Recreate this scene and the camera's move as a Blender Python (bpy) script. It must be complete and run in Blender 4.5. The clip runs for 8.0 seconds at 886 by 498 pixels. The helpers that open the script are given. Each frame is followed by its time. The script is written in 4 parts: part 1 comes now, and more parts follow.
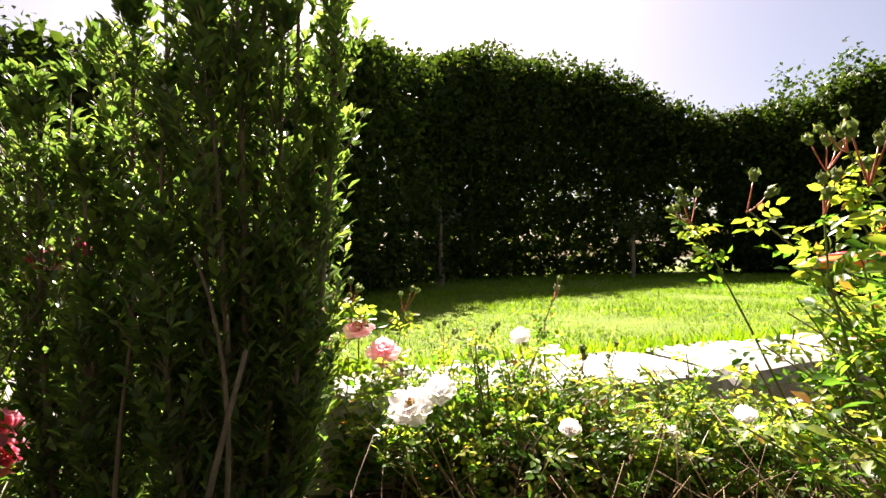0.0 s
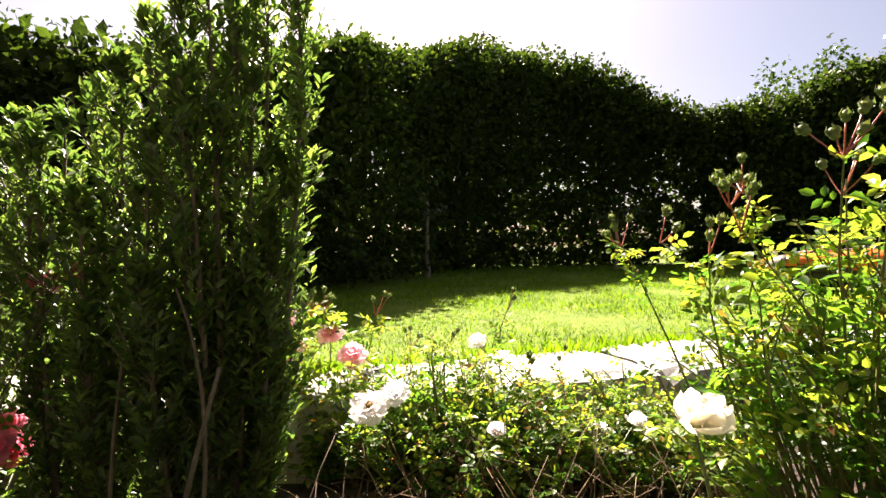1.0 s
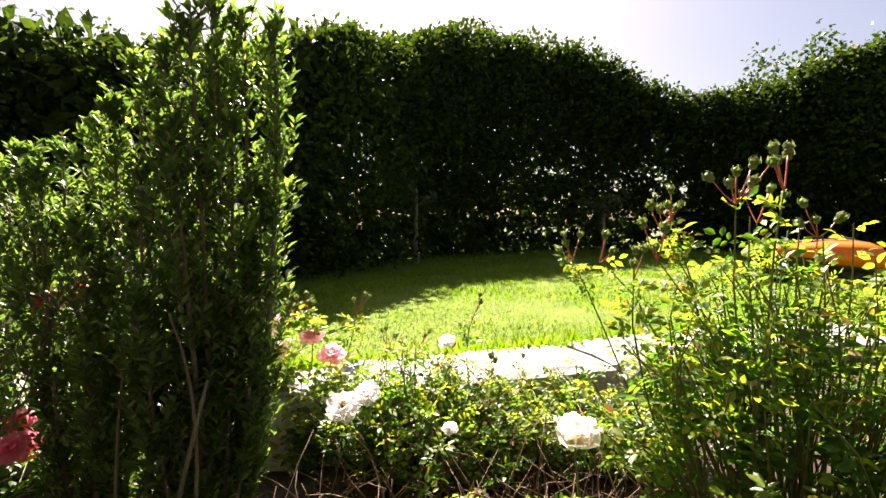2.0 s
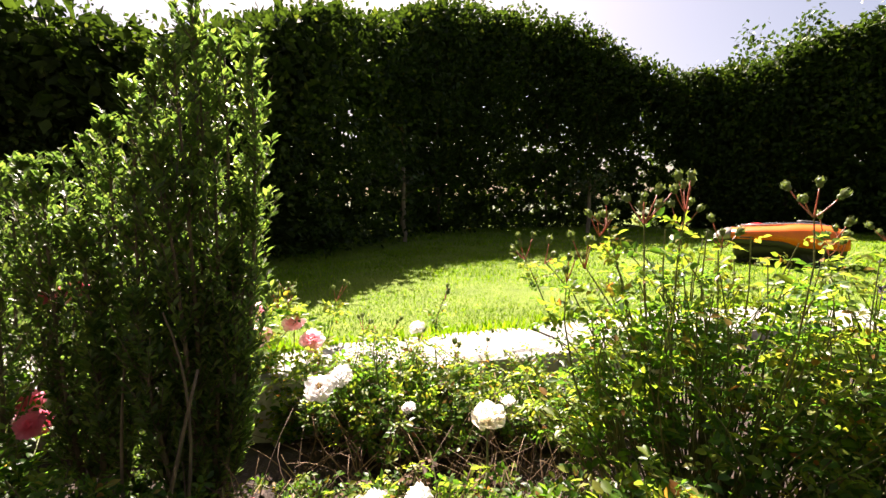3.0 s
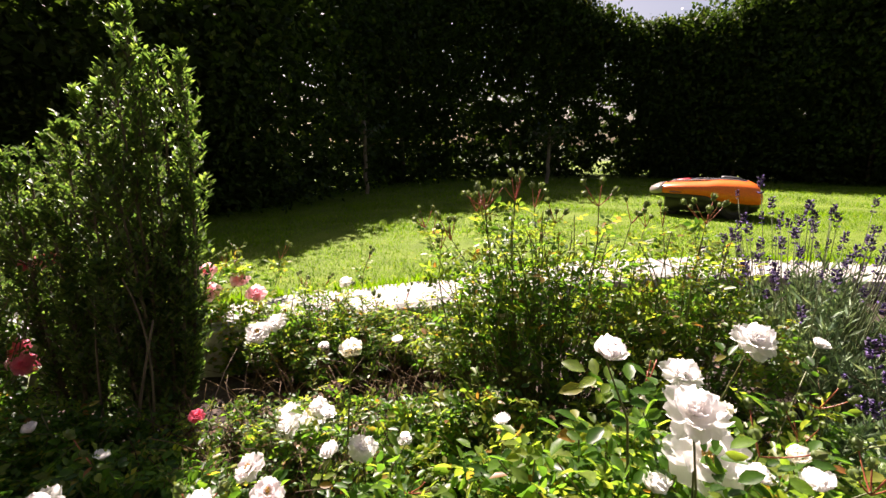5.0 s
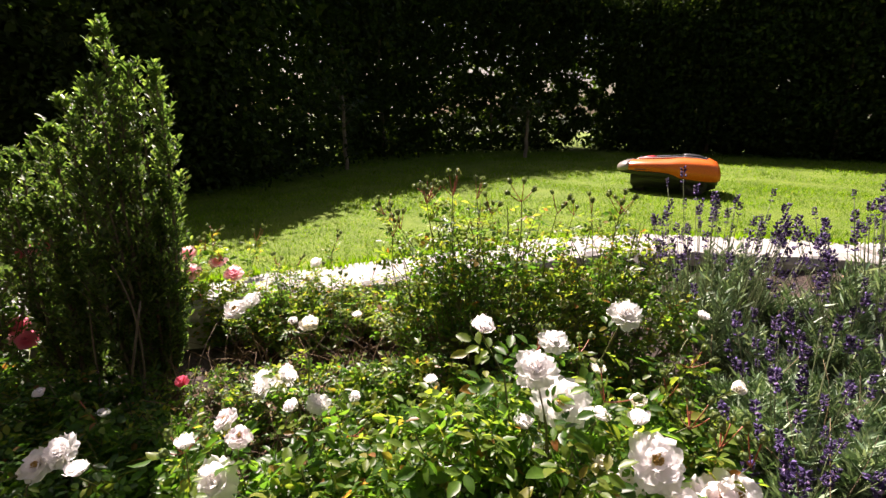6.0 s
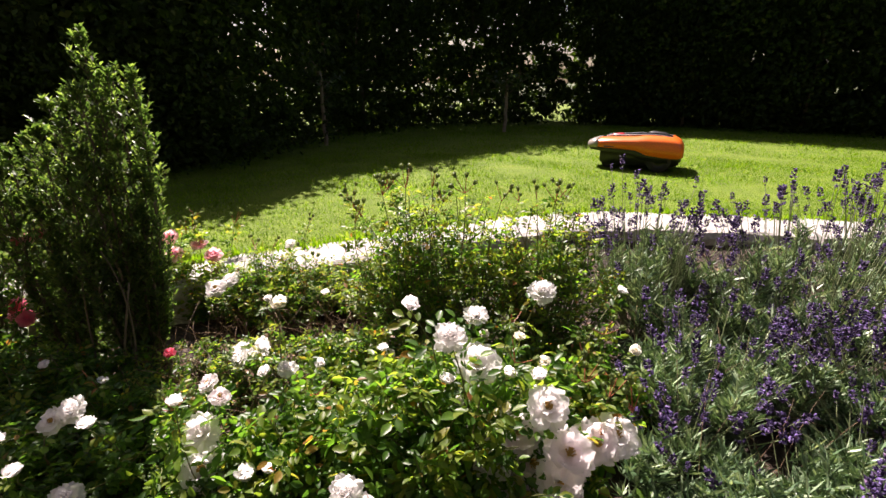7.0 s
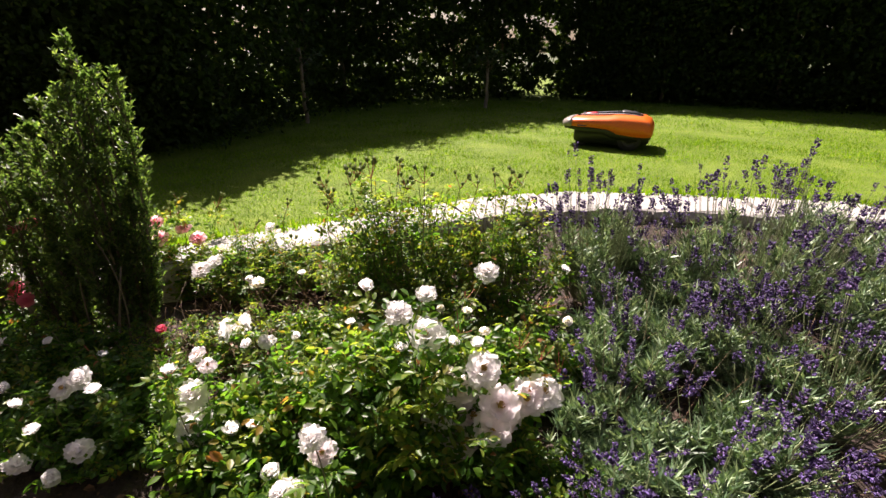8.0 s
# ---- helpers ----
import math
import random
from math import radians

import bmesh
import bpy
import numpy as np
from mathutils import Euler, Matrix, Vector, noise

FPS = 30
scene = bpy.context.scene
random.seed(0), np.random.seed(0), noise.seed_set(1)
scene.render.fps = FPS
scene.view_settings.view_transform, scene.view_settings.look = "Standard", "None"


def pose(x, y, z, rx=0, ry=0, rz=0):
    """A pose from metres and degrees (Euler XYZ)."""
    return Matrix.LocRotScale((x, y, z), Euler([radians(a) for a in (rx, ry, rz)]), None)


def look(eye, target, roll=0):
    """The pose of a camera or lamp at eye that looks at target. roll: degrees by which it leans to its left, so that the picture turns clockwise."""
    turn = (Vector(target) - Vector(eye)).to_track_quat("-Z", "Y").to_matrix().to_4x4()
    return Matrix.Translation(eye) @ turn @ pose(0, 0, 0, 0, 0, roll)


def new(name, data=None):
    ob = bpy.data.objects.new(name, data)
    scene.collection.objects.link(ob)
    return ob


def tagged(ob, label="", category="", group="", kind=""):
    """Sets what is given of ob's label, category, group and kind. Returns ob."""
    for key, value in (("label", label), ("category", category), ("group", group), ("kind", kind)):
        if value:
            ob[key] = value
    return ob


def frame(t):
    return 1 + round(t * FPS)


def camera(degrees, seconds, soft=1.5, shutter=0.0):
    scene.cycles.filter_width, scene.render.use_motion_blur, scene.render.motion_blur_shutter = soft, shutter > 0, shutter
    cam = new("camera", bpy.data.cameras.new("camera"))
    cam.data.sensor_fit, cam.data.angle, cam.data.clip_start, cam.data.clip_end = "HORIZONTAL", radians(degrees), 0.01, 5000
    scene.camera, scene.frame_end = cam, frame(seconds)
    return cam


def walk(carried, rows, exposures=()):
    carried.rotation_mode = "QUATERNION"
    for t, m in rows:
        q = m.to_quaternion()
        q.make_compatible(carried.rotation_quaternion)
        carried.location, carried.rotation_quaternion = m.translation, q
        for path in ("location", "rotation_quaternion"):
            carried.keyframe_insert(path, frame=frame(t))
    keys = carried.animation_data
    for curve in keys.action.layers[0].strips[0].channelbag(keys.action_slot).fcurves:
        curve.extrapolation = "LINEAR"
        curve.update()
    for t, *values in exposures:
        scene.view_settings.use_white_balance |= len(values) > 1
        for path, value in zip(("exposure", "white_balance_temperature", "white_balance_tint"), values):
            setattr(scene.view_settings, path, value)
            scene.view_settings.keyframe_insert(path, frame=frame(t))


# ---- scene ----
cam = camera(87.8, 8.0)
PATH = [
    (0, (0.237, 0.718, 0.234), (-0.174, 2.675, 0.283), -0.8),
    (0.5, (0.27, 0.683, 0.255), (-0.125, 2.643, 0.281), -0.7),
    (1, (0.306, 0.649, 0.282), (-0.072, 2.613, 0.275), -0.4),
    (1.5, (0.335, 0.619, 0.311), (-0.029, 2.585, 0.267), -0.4),
    (3, (0.431, 0.505, 0.396), (0.115, 2.469, 0.189), -0.0),
    (3.5, (0.467, 0.47, 0.414), (0.173, 2.431, 0.15), 0.0),
    (4, (0.513, 0.427, 0.43), (0.245, 2.382, 0.107), 0.0),
    (4.5, (0.562, 0.382, 0.448), (0.322, 2.331, 0.07), -0.0),
    (6, (0.705, 0.211, 0.544), (0.555, 2.125, -0.017), 0.2),
    (6.5, (0.75, 0.157, 0.575), (0.627, 2.054, -0.044), 0.1),
    (7, (0.791, 0.097, 0.614), (0.7, 1.976, -0.065), 0.2),
    (7.5, (0.826, 0.045, 0.647), (0.761, 1.904, -0.087), 0.3),
    (8, (0.863, -0.011, 0.685), (0.826, 1.828, -0.101), 0.3),
]
walk(cam, [(t, look(eye, target, roll)) for t, eye, target, roll in PATH],
     exposures=[(0.0, 2.45, 7150, 24), (1.5, 2.45, 7150, 24), (3.0, 2.35, 7150, 25), (3.5, 2.22, 7100, 26), (4.5, 1.98, 7000, 27), (6.0, 1.74, 6850, 27), (8.0, 1.62, 6800, 27)])

# ---- world and sun ----
SUN_AZ, SUN_EL = radians(-20.5), radians(47.0)
world = bpy.data.worlds.new("sky")
scene.world = world
world.use_nodes = True
wn = world.node_tree.nodes
sky = wn.new("ShaderNodeTexSky")
sky.sky_type = "NISHITA"
sky.sun_disc = False
sky.sun_elevation, sky.sun_rotation = SUN_EL, SUN_AZ
sky.air_density, sky.dust_density, sky.ozone_density = 1.0, 2.6, 0.3
world.node_tree.links.new(sky.outputs[0], wn["Background"].inputs[0])
wn["Background"].inputs[1].default_value = 0.03
to_sun = Vector((math.sin(SUN_AZ) * math.cos(SUN_EL), math.cos(SUN_AZ) * math.cos(SUN_EL), math.sin(SUN_EL)))
sun = new("sun", bpy.data.lights.new("sun", "SUN"))
sun.data.energy, sun.data.angle, sun.data.color = 5.0, radians(0.5), (1.0, 0.95, 0.86)
sun.matrix_world = look(to_sun * 30, (0, 0, 0))

SOIL = -0.12


# ---- materials ----
def nodes_of(name):
    m = bpy.data.materials.new(name)
    m.use_nodes = True
    nt = m.node_tree
    bsdf = nt.nodes["Principled BSDF"]
    return m, nt, bsdf


def ramp(nt, fac, stops):
    r = nt.nodes.new("ShaderNodeValToRGB")
    el = r.color_ramp.elements
    while len(el) < len(stops):
        el.new(0.5)
    for e, (p, c) in zip(el, stops):
        e.position, e.color = p, (*c, 1)
    nt.links.new(fac, r.inputs[0])
    return r.outputs[0]


def noise_of(nt, scale, detail=4.0, rough=0.6, space="Object"):
    co = nt.nodes.new("ShaderNodeTexCoord")
    n = nt.nodes.new("ShaderNodeTexNoise")
    n.inputs["Scale"].default_value, n.inputs["Detail"].default_value, n.inputs["Roughness"].default_value = scale, detail, rough
    nt.links.new(co.outputs[space], n.inputs["Vector"])
    return n.outputs["Fac"]


def mixed(nt, a, b, fac, kind="MIX"):
    m = nt.nodes.new("ShaderNodeMix")
    m.data_type, m.blend_type = "RGBA", kind
    for sock, v in ((m.inputs[0], fac), (m.inputs[6], a), (m.inputs[7], b)):
        if isinstance(v, (int, float)):
            sock.default_value = v
        elif isinstance(v, tuple):
            sock.default_value = (*v, 1)
        else:
            nt.links.new(v, sock)
    return m.outputs[2]


def bumped(nt, bsdf, height, strength, distance):
    b = nt.nodes.new("ShaderNodeBump")
    b.inputs["Strength"].default_value, b.inputs["Distance"].default_value = strength, distance
    nt.links.new(height, b.inputs["Height"])
    nt.links.new(b.outputs[0], bsdf.inputs["Normal"])


def leafy(name, stops, translucency=0.4, gloss=0.4, grain=60.0, tint=1.5, island=True, spec=0.4):
    """A leaf or petal: light passes through it, and each one differs a little."""
    m, nt, bsdf = nodes_of(name)
    if island:
        g = nt.nodes.new("ShaderNodeNewGeometry").outputs["Random Per Island"]
    else:
        g = nt.nodes.new("ShaderNodeObjectInfo").outputs["Random"]
    col = ramp(nt, g, stops)
    col = mixed(nt, col, ramp(nt, noise_of(nt, grain), [(0.3, (0.72, 0.72, 0.7)), (0.7, (1.15, 1.12, 1.05))] if island else [(0.3, (0.95, 0.94, 0.93)), (0.7, (1.02, 1.02, 1.02))]), 1.0, "MULTIPLY")
    nt.links.new(col, bsdf.inputs["Base Color"])
    bsdf.inputs["Roughness"].default_value = gloss
    bsdf.inputs["Specular IOR Level"].default_value = spec
    tr = nt.nodes.new("ShaderNodeBsdfTranslucent")
    nt.links.new(mixed(nt, col, (tint * 1.0, tint, tint * 0.52) if island else (tint, tint, tint), 1.0, "MULTIPLY"), tr.inputs[0])
    mx = nt.nodes.new("ShaderNodeMixShader")
    mx.inputs[0].default_value = translucency
    nt.links.new(bsdf.outputs[0], mx.inputs[1])
    nt.links.new(tr.outputs[0], mx.inputs[2])
    nt.links.new(mx.outputs[0], nt.nodes["Material Output"].inputs[0])
    return m


def solid(name, stops, scale, rough=0.7, bump=0.3, dist=0.003, metal=0.0, fine=None, spec=0.5):
    m, nt, bsdf = nodes_of(name)
    col = ramp(nt, noise_of(nt, scale, 6), stops)
    if fine:
        col = mixed(nt, col, ramp(nt, noise_of(nt, fine, 3), [(0.3, (0.7, 0.7, 0.7)), (0.7, (1.2, 1.2, 1.2))]), 1.0, "MULTIPLY")
    nt.links.new(col, bsdf.inputs["Base Color"])
    bsdf.inputs["Roughness"].default_value, bsdf.inputs["Metallic"].default_value = rough, metal
    bsdf.inputs["Specular IOR Level"].default_value = spec
    if bump:
        bumped(nt, bsdf, noise_of(nt, fine or scale * 4, 5), bump, dist)
    return m


M_HEDGE = leafy("hedge_leaf", [(0.0, (0.018, 0.035, 0.008)), (0.6, (0.035, 0.07, 0.012)), (0.93, (0.06, 0.11, 0.018)), (1.0, (0.12, 0.16, 0.03))], 0.36, 0.6, 20, spec=0.2)
M_TREE = leafy("tree_leaf", [(0.0, (0.02, 0.045, 0.01)), (0.7, (0.04, 0.085, 0.016)), (1.0, (0.09, 0.14, 0.025))], 0.32, 0.4, 20)
M_SHRUB = leafy("shrub_leaf", [(0.0, (0.05, 0.105, 0.03)), (0.6, (0.09, 0.165, 0.045)), (1.0, (0.19, 0.28, 0.075))], 0.55, 0.4, 90, 1.6, spec=0.35)
M_ROSE_LEAF = leafy("rose_leaf", [(0.0, (0.03, 0.085, 0.014)), (0.5, (0.062, 0.155, 0.02)), (0.93, (0.12, 0.23, 0.03)), (0.985, (0.2, 0.25, 0.04)), (1.0, (0.22, 0.1, 0.035))], 0.62, 0.38, 80, 1.9, spec=0.36)
M_ROSE_YOUNG = leafy("young_rose_leaf", [(0.0, (0.11, 0.2, 0.03)), (0.7, (0.2, 0.27, 0.04)), (0.92, (0.25, 0.25, 0.045)), (1.0, (0.3, 0.12, 0.04))], 0.62, 0.4, 80, 1.8, spec=0.4)
M_LAV_LEAF = leafy("lavender_leaf", [(0.0, (0.035, 0.08, 0.035)), (0.5, (0.15, 0.26, 0.135)), (1.0, (0.46, 0.58, 0.4))], 0.2, 0.42, 80, 1.35, spec=0.5)
M_GRASS = leafy("grass_blade", [(0.0, (0.075, 0.17, 0.006)), (0.6, (0.125, 0.245, 0.009)), (0.96, (0.17, 0.285, 0.015)), (1.0, (0.28, 0.28, 0.08))], 0.55, 0.65, 3.0, spec=0.12)
M_PETAL_W = leafy("white_petal", [(0.0, (0.93, 0.92, 0.9)), (0.5, (0.95, 0.94, 0.93)), (1.0, (0.95, 0.925, 0.925))], 0.7, 0.6, 40, 1.03, False)
M_PETAL_B = leafy("blush_petal", [(0.0, (0.95, 0.87, 0.885)), (1.0, (0.96, 0.92, 0.925))], 0.68, 0.6, 60, 1.03, False)
M_PETAL_C = leafy("cream_petal", [(0.0, (0.9, 0.86, 0.72)), (1.0, (0.92, 0.9, 0.82))], 0.65, 0.6, 60, 1.03, False)
M_PETAL_P = leafy("pink_petal", [(0.0, (0.95, 0.55, 0.62)), (1.0, (0.96, 0.7, 0.75))], 0.74, 0.55, 60, 1.06, False)
M_PETAL_R = leafy("rose_red_petal", [(0.0, (0.72, 0.13, 0.2)), (1.0, (0.85, 0.28, 0.36))], 0.65, 0.55, 60, 1.1, False)
M_LAV = leafy("lavender_floret", [(0.0, (0.03, 0.02, 0.05)), (0.5, (0.08, 0.05, 0.18)), (0.9, (0.22, 0.15, 0.46)), (1.0, (0.32, 0.21, 0.42))], 0.3, 0.7, 200)
M_BUD = leafy("rose_bud", [(0.0, (0.08, 0.13, 0.04)), (0.6, (0.14, 0.2, 0.07)), (1.0, (0.24, 0.25, 0.1))], 0.35, 0.5, 150)
M_CANE = solid("rose_cane", [(0.3, (0.07, 0.1, 0.025)), (0.55, (0.12, 0.13, 0.035)), (0.75, (0.2, 0.09, 0.035))], 14, 0.5, 0.2, 0.001, fine=200)
M_RED = solid("young_red_stem", [(0.3, (0.28, 0.1, 0.04)), (0.7, (0.42, 0.1, 0.06))], 30, 0.45, 0.1, 0.0005)
M_TWIG = solid("grey_brown_bark", [(0.3, (0.07, 0.055, 0.035)), (0.7, (0.16, 0.13, 0.085))], 25, 0.85, 0.5, 0.002, fine=160)
M_BARK = solid("pale_bark", [(0.3, (0.16, 0.13, 0.095)), (0.7, (0.3, 0.26, 0.2))], 9, 0.9, 0.6, 0.006, fine=60)
M_STEM = solid("lavender_stem", [(0.3, (0.11, 0.15, 0.06)), (0.7, (0.2, 0.23, 0.11))], 30, 0.6, 0.0)
M_STAMEN = solid("stamens", [(0.3, (0.35, 0.2, 0.04)), (0.7, (0.55, 0.36, 0.08))], 400, 0.7, 0.3, 0.001)
M_STRAW = leafy("dry_stalk", [(0.0, (0.06, 0.035, 0.02)), (0.5, (0.13, 0.08, 0.045)), (1.0, (0.26, 0.18, 0.1))], 0.0, 0.8, 60)
M_SOIL = solid("bark_mulch_soil", [(0.25, (0.016, 0.011, 0.008)), (0.5, (0.04, 0.026, 0.018)), (0.75, (0.08, 0.05, 0.033))], 22, 0.95, 0.9, 0.012, fine=110)
M_CHIP = leafy("dry_litter", [(0.0, (0.03, 0.018, 0.012)), (0.5, (0.08, 0.045, 0.027)), (0.85, (0.16, 0.09, 0.05)), (1.0, (0.32, 0.22, 0.13))], 0.1, 0.8, 120)
M_LAWN = solid("lawn_turf", [(0.3, (0.085, 0.14, 0.012)), (0.55, (0.125, 0.19, 0.016)), (0.75, (0.17, 0.22, 0.025))], 5, 0.9, 0.7, 0.012, fine=180, spec=0.2)
M_FIELD = solid("far_ground", [(0.3, (0.04, 0.06, 0.02)), (0.7, (0.08, 0.1, 0.03))], 0.6, 0.95, 0.4, 0.02, fine=12)
M_STONE = solid("pale_flagstone", [(0.25, (0.22, 0.21, 0.19)), (0.5, (0.34, 0.325, 0.3)), (0.75, (0.44, 0.42, 0.39))], 9, 0.85, 0.55, 0.006, fine=70)
M_ORANGE = solid("orange_plastic", [(0.3, (0.82, 0.14, 0.012)), (0.7, (0.88, 0.18, 0.016))], 3, 0.32, 0.03, 0.0005, fine=300)
M_BLACK = solid("black_plastic", [(0.3, (0.012, 0.012, 0.013)), (0.7, (0.022, 0.022, 0.023))], 8, 0.45, 0.1, 0.0008, fine=300)
M_GLOSS = solid("gloss_black_plastic", [(0.3, (0.01, 0.01, 0.012)), (0.7, (0.018, 0.018, 0.02))], 8, 0.12, 0.0)
M_SILVER = solid("silver_trim", [(0.3, (0.55, 0.55, 0.56)), (0.7, (0.65, 0.65, 0.66))], 30, 0.3, 0.0, metal=0.8)
M_LAMP = solid("pale_grey_plastic", [(0.3, (0.26, 0.23, 0.2)), (0.7, (0.32, 0.29, 0.25))], 30, 0.3, 0.0)
M_REDP = solid("red_plastic", [(0.3, (0.5, 0.02, 0.03)), (0.7, (0.6, 0.03, 0.04))], 30, 0.35, 0.0)
M_SKY_BLOCK = solid("sky_block_timber", [(0.3, (0.02, 0.016, 0.012)), (0.7, (0.05, 0.04, 0.03))], 3, 0.85, 0.4, 0.004, fine=40)
M_RUBBER = solid("black_rubber", [(0.3, (0.014, 0.014, 0.014)), (0.7, (0.03, 0.03, 0.028))], 40, 0.8, 0.3, 0.001)


# ---- mesh tools ----
class Heap:
    """Collects vertices and faces of one mesh."""

    def __init__(self):
        self.v, self.f, self.n = [], {}, 0

    def put(self, verts, faces):
        verts = np.asarray(verts, float)
        for k, arr in faces.items():
            self.f.setdefault(k, []).append(np.asarray(arr, int).reshape(-1, k) + self.n)
        self.v.append(verts)
        self.n += len(verts)

    def swarm(self, tmpl, mats, locs):
        tv, tf = tmpl
        n = len(locs)
        v = np.einsum("nij,kj->nki", mats, tv) + locs[:, None, :]
        off = (np.arange(n) * len(tv))[:, None, None]
        self.put(v.reshape(-1, 3), {k: (np.asarray(a)[None] + off).reshape(-1, k) for k, a in tf.items()})

    def mesh(self, name, material, smooth=True):
        me = bpy.data.meshes.new(name)
        v = np.concatenate(self.v)
        fs = [np.concatenate(a) for a in self.f.values()]
        loops = np.concatenate([a.ravel() for a in fs])
        total = np.concatenate([np.full(len(a), a.shape[1]) for a in fs])
        start = np.r_[0, np.cumsum(total)[:-1]]
        me.vertices.add(len(v))
        me.vertices.foreach_set("co", v.ravel())
        me.loops.add(len(loops))
        me.loops.foreach_set("vertex_index", loops.astype(np.int32))
        me.polygons.add(len(total))
        me.polygons.foreach_set("loop_start", start.astype(np.int32))
        me.polygons.foreach_set("loop_total", total.astype(np.int32))
        me.polygons.foreach_set("use_smooth", np.full(len(total), smooth))
        me.update(calc_edges=True)
        me.validate()
        me.materials.append(material)
        return me


def unit(a):
    return a / np.maximum(np.linalg.norm(a, axis=-1, keepdims=True), 1e-9)


def frames(along, normal, scale):
    """Turns that lay a template's y on along and its z near normal."""
    y = unit(along)
    x = unit(np.cross(y, normal))
    z = np.cross(x, y)
    m = np.stack([x, y, z], -1)
    return m * np.asarray(scale).reshape(-1, 1, 1)


def tube(heap, pts, r0, r1, sides=5):
    pts = np.asarray(pts, float)
    k = len(pts)
    d = unit(np.gradient(pts, axis=0))
    ref = np.where(np.abs(d[:, 2:3]) > 0.9, np.array([[1.0, 0, 0]]), np.array([[0, 0, 1.0]]))
    a = unit(np.cross(d, ref))
    b = np.cross(d, a)
    r = np.linspace(r0, r1, k)[:, None, None]
    th = np.linspace(0, 2 * np.pi, sides, endpoint=False)
    ring = pts[:, None] + r * (a[:, None] * np.cos(th)[None, :, None] + b[:, None] * np.sin(th)[None, :, None])
    i, j = np.meshgrid(np.arange(k - 1), np.arange(sides), indexing="ij")
    jn = (j + 1) % sides
    q = np.stack([i * sides + j, i * sides + jn, (i + 1) * sides + jn, (i + 1) * sides + j], -1).reshape(-1, 4)
    heap.put(ring.reshape(-1, 3), {4: q, sides if sides > 4 else 5: np.array([np.arange(sides) + (k - 1) * sides])} if sides > 4 else {4: q})


def bezier(p0, p1, p2, n=7):
    t = np.linspace(0, 1, n)[:, None]
    return (1 - t) ** 2 * p0 + 2 * t * (1 - t) * p1 + t**2 * p2


def part(name, me, parent, label="", m=None):
    ob = new(name, me)
    ob.parent = parent
    if m is not None:
        ob.matrix_basis = m
    return tagged(ob, label)


def thing(name, label, category, x=0, y=0, z=0, group="", kind=""):
    ob = new(name)
    ob.empty_display_size = 0.05
    ob.location = (x, y, z)
    return tagged(ob, label, category, group, kind)


def bm_mesh(name, bm, material, smooth=False):
    me = bpy.data.meshes.new(name)
    bm.normal_update()
    bm.to_mesh(me)
    bm.free()
    me.materials.append(material)
    if smooth:
        me.polygons.foreach_set("use_smooth", np.full(len(me.polygons), True))
    return me


LEAF = (np.array([[0, 0, 0], [0, 0.5, -0.02], [0, 1, -0.10], [-0.23, 0.25, 0.09], [-0.26, 0.6, 0.07], [0.23, 0.25, 0.09], [0.26, 0.6, 0.07]]),
        {3: np.array([[0, 5, 1], [0, 1, 3]]), 4: np.array([[1, 5, 6, 2], [1, 2, 4, 3]])})
LEAF_FINE = (np.array([[0, 0, 0], [0, 0.2, -0.01], [0, 0.5, -0.025], [0, 0.8, -0.05], [0, 1, -0.11], [-0.17, 0.18, 0.06], [-0.27, 0.46, 0.085], [-0.18, 0.78, 0.03], [0.17, 0.18, 0.06], [0.27, 0.46, 0.085], [0.18, 0.78, 0.03]]),
             {3: np.array([[0, 8, 1], [0, 1, 5], [3, 10, 4], [3, 4, 7]]), 4: np.array([[1, 8, 9, 2], [2, 9, 10, 3], [1, 2, 6, 5], [2, 3, 7, 6]])})
OVAL = (np.array([[0, 0, 0], [0, 0.55, -0.03], [0, 1, -0.06], [-0.16, 0.25, 0.03], [-0.28, 0.68, 0.05], [0.16, 0.25, 0.03], [0.28, 0.68, 0.05]]), LEAF[1])
RHOMB = (np.array([[0, 0, 0], [0.29, 0.48, 0.07], [0, 1, -0.06], [-0.29, 0.48, 0.07]]), {3: np.array([[0, 1, 2], [0, 2, 3]])})
BLADE = (np.array([[-0.09, 0, 0], [0.09, 0, 0], [0.07, 0.55, 0.08], [-0.07, 0.55, 0.08], [0, 1, 0.35]]), {4: np.array([[0, 1, 2, 3]]), 3: np.array([[3, 2, 4]])})
NEEDLE = (np.array([[0, 0, 0], [0.07, 0.4, 0.015], [0, 1, 0.0], [-0.07, 0.4, 0.015]]), {3: np.array([[0, 1, 2], [0, 2, 3]])})


# ---- ground ----
KERB = np.array([(-5.6, 1.0), (-4.0, 1.25), (-2.6, 1.42), (-1.4, 1.42), (-0.6, 1.38), (-0.15, 1.44), (0.14, 1.62), (0.5, 1.80), (0.85, 2.02), (1.25, 2.19), (1.65, 2.24), (2.1, 2.20), (2.6, 2.12), (3.2, 1.98), (4.4, 1.8), (6.4, 1.7), (9.2, 1.8)])


def along_line(line, n):
    seg = np.r_[0, np.cumsum(np.linalg.norm(np.diff(line, axis=0), axis=1))]
    s = np.linspace(0, seg[-1], n)
    fine = np.stack([np.interp(s, seg, line[:, c]) for c in range(2)], -1)
    for _ in range(11):
        fine[1:-1] = (fine[:-2] + 2 * fine[1:-1] + fine[2:]) / 4
    return fine


kerb_line = along_line(KERB, 330)
kerb_dir = unit(np.gradient(kerb_line, axis=0))
kerb_nrm = np.stack([-kerb_dir[:, 1], kerb_dir[:, 0]], -1)

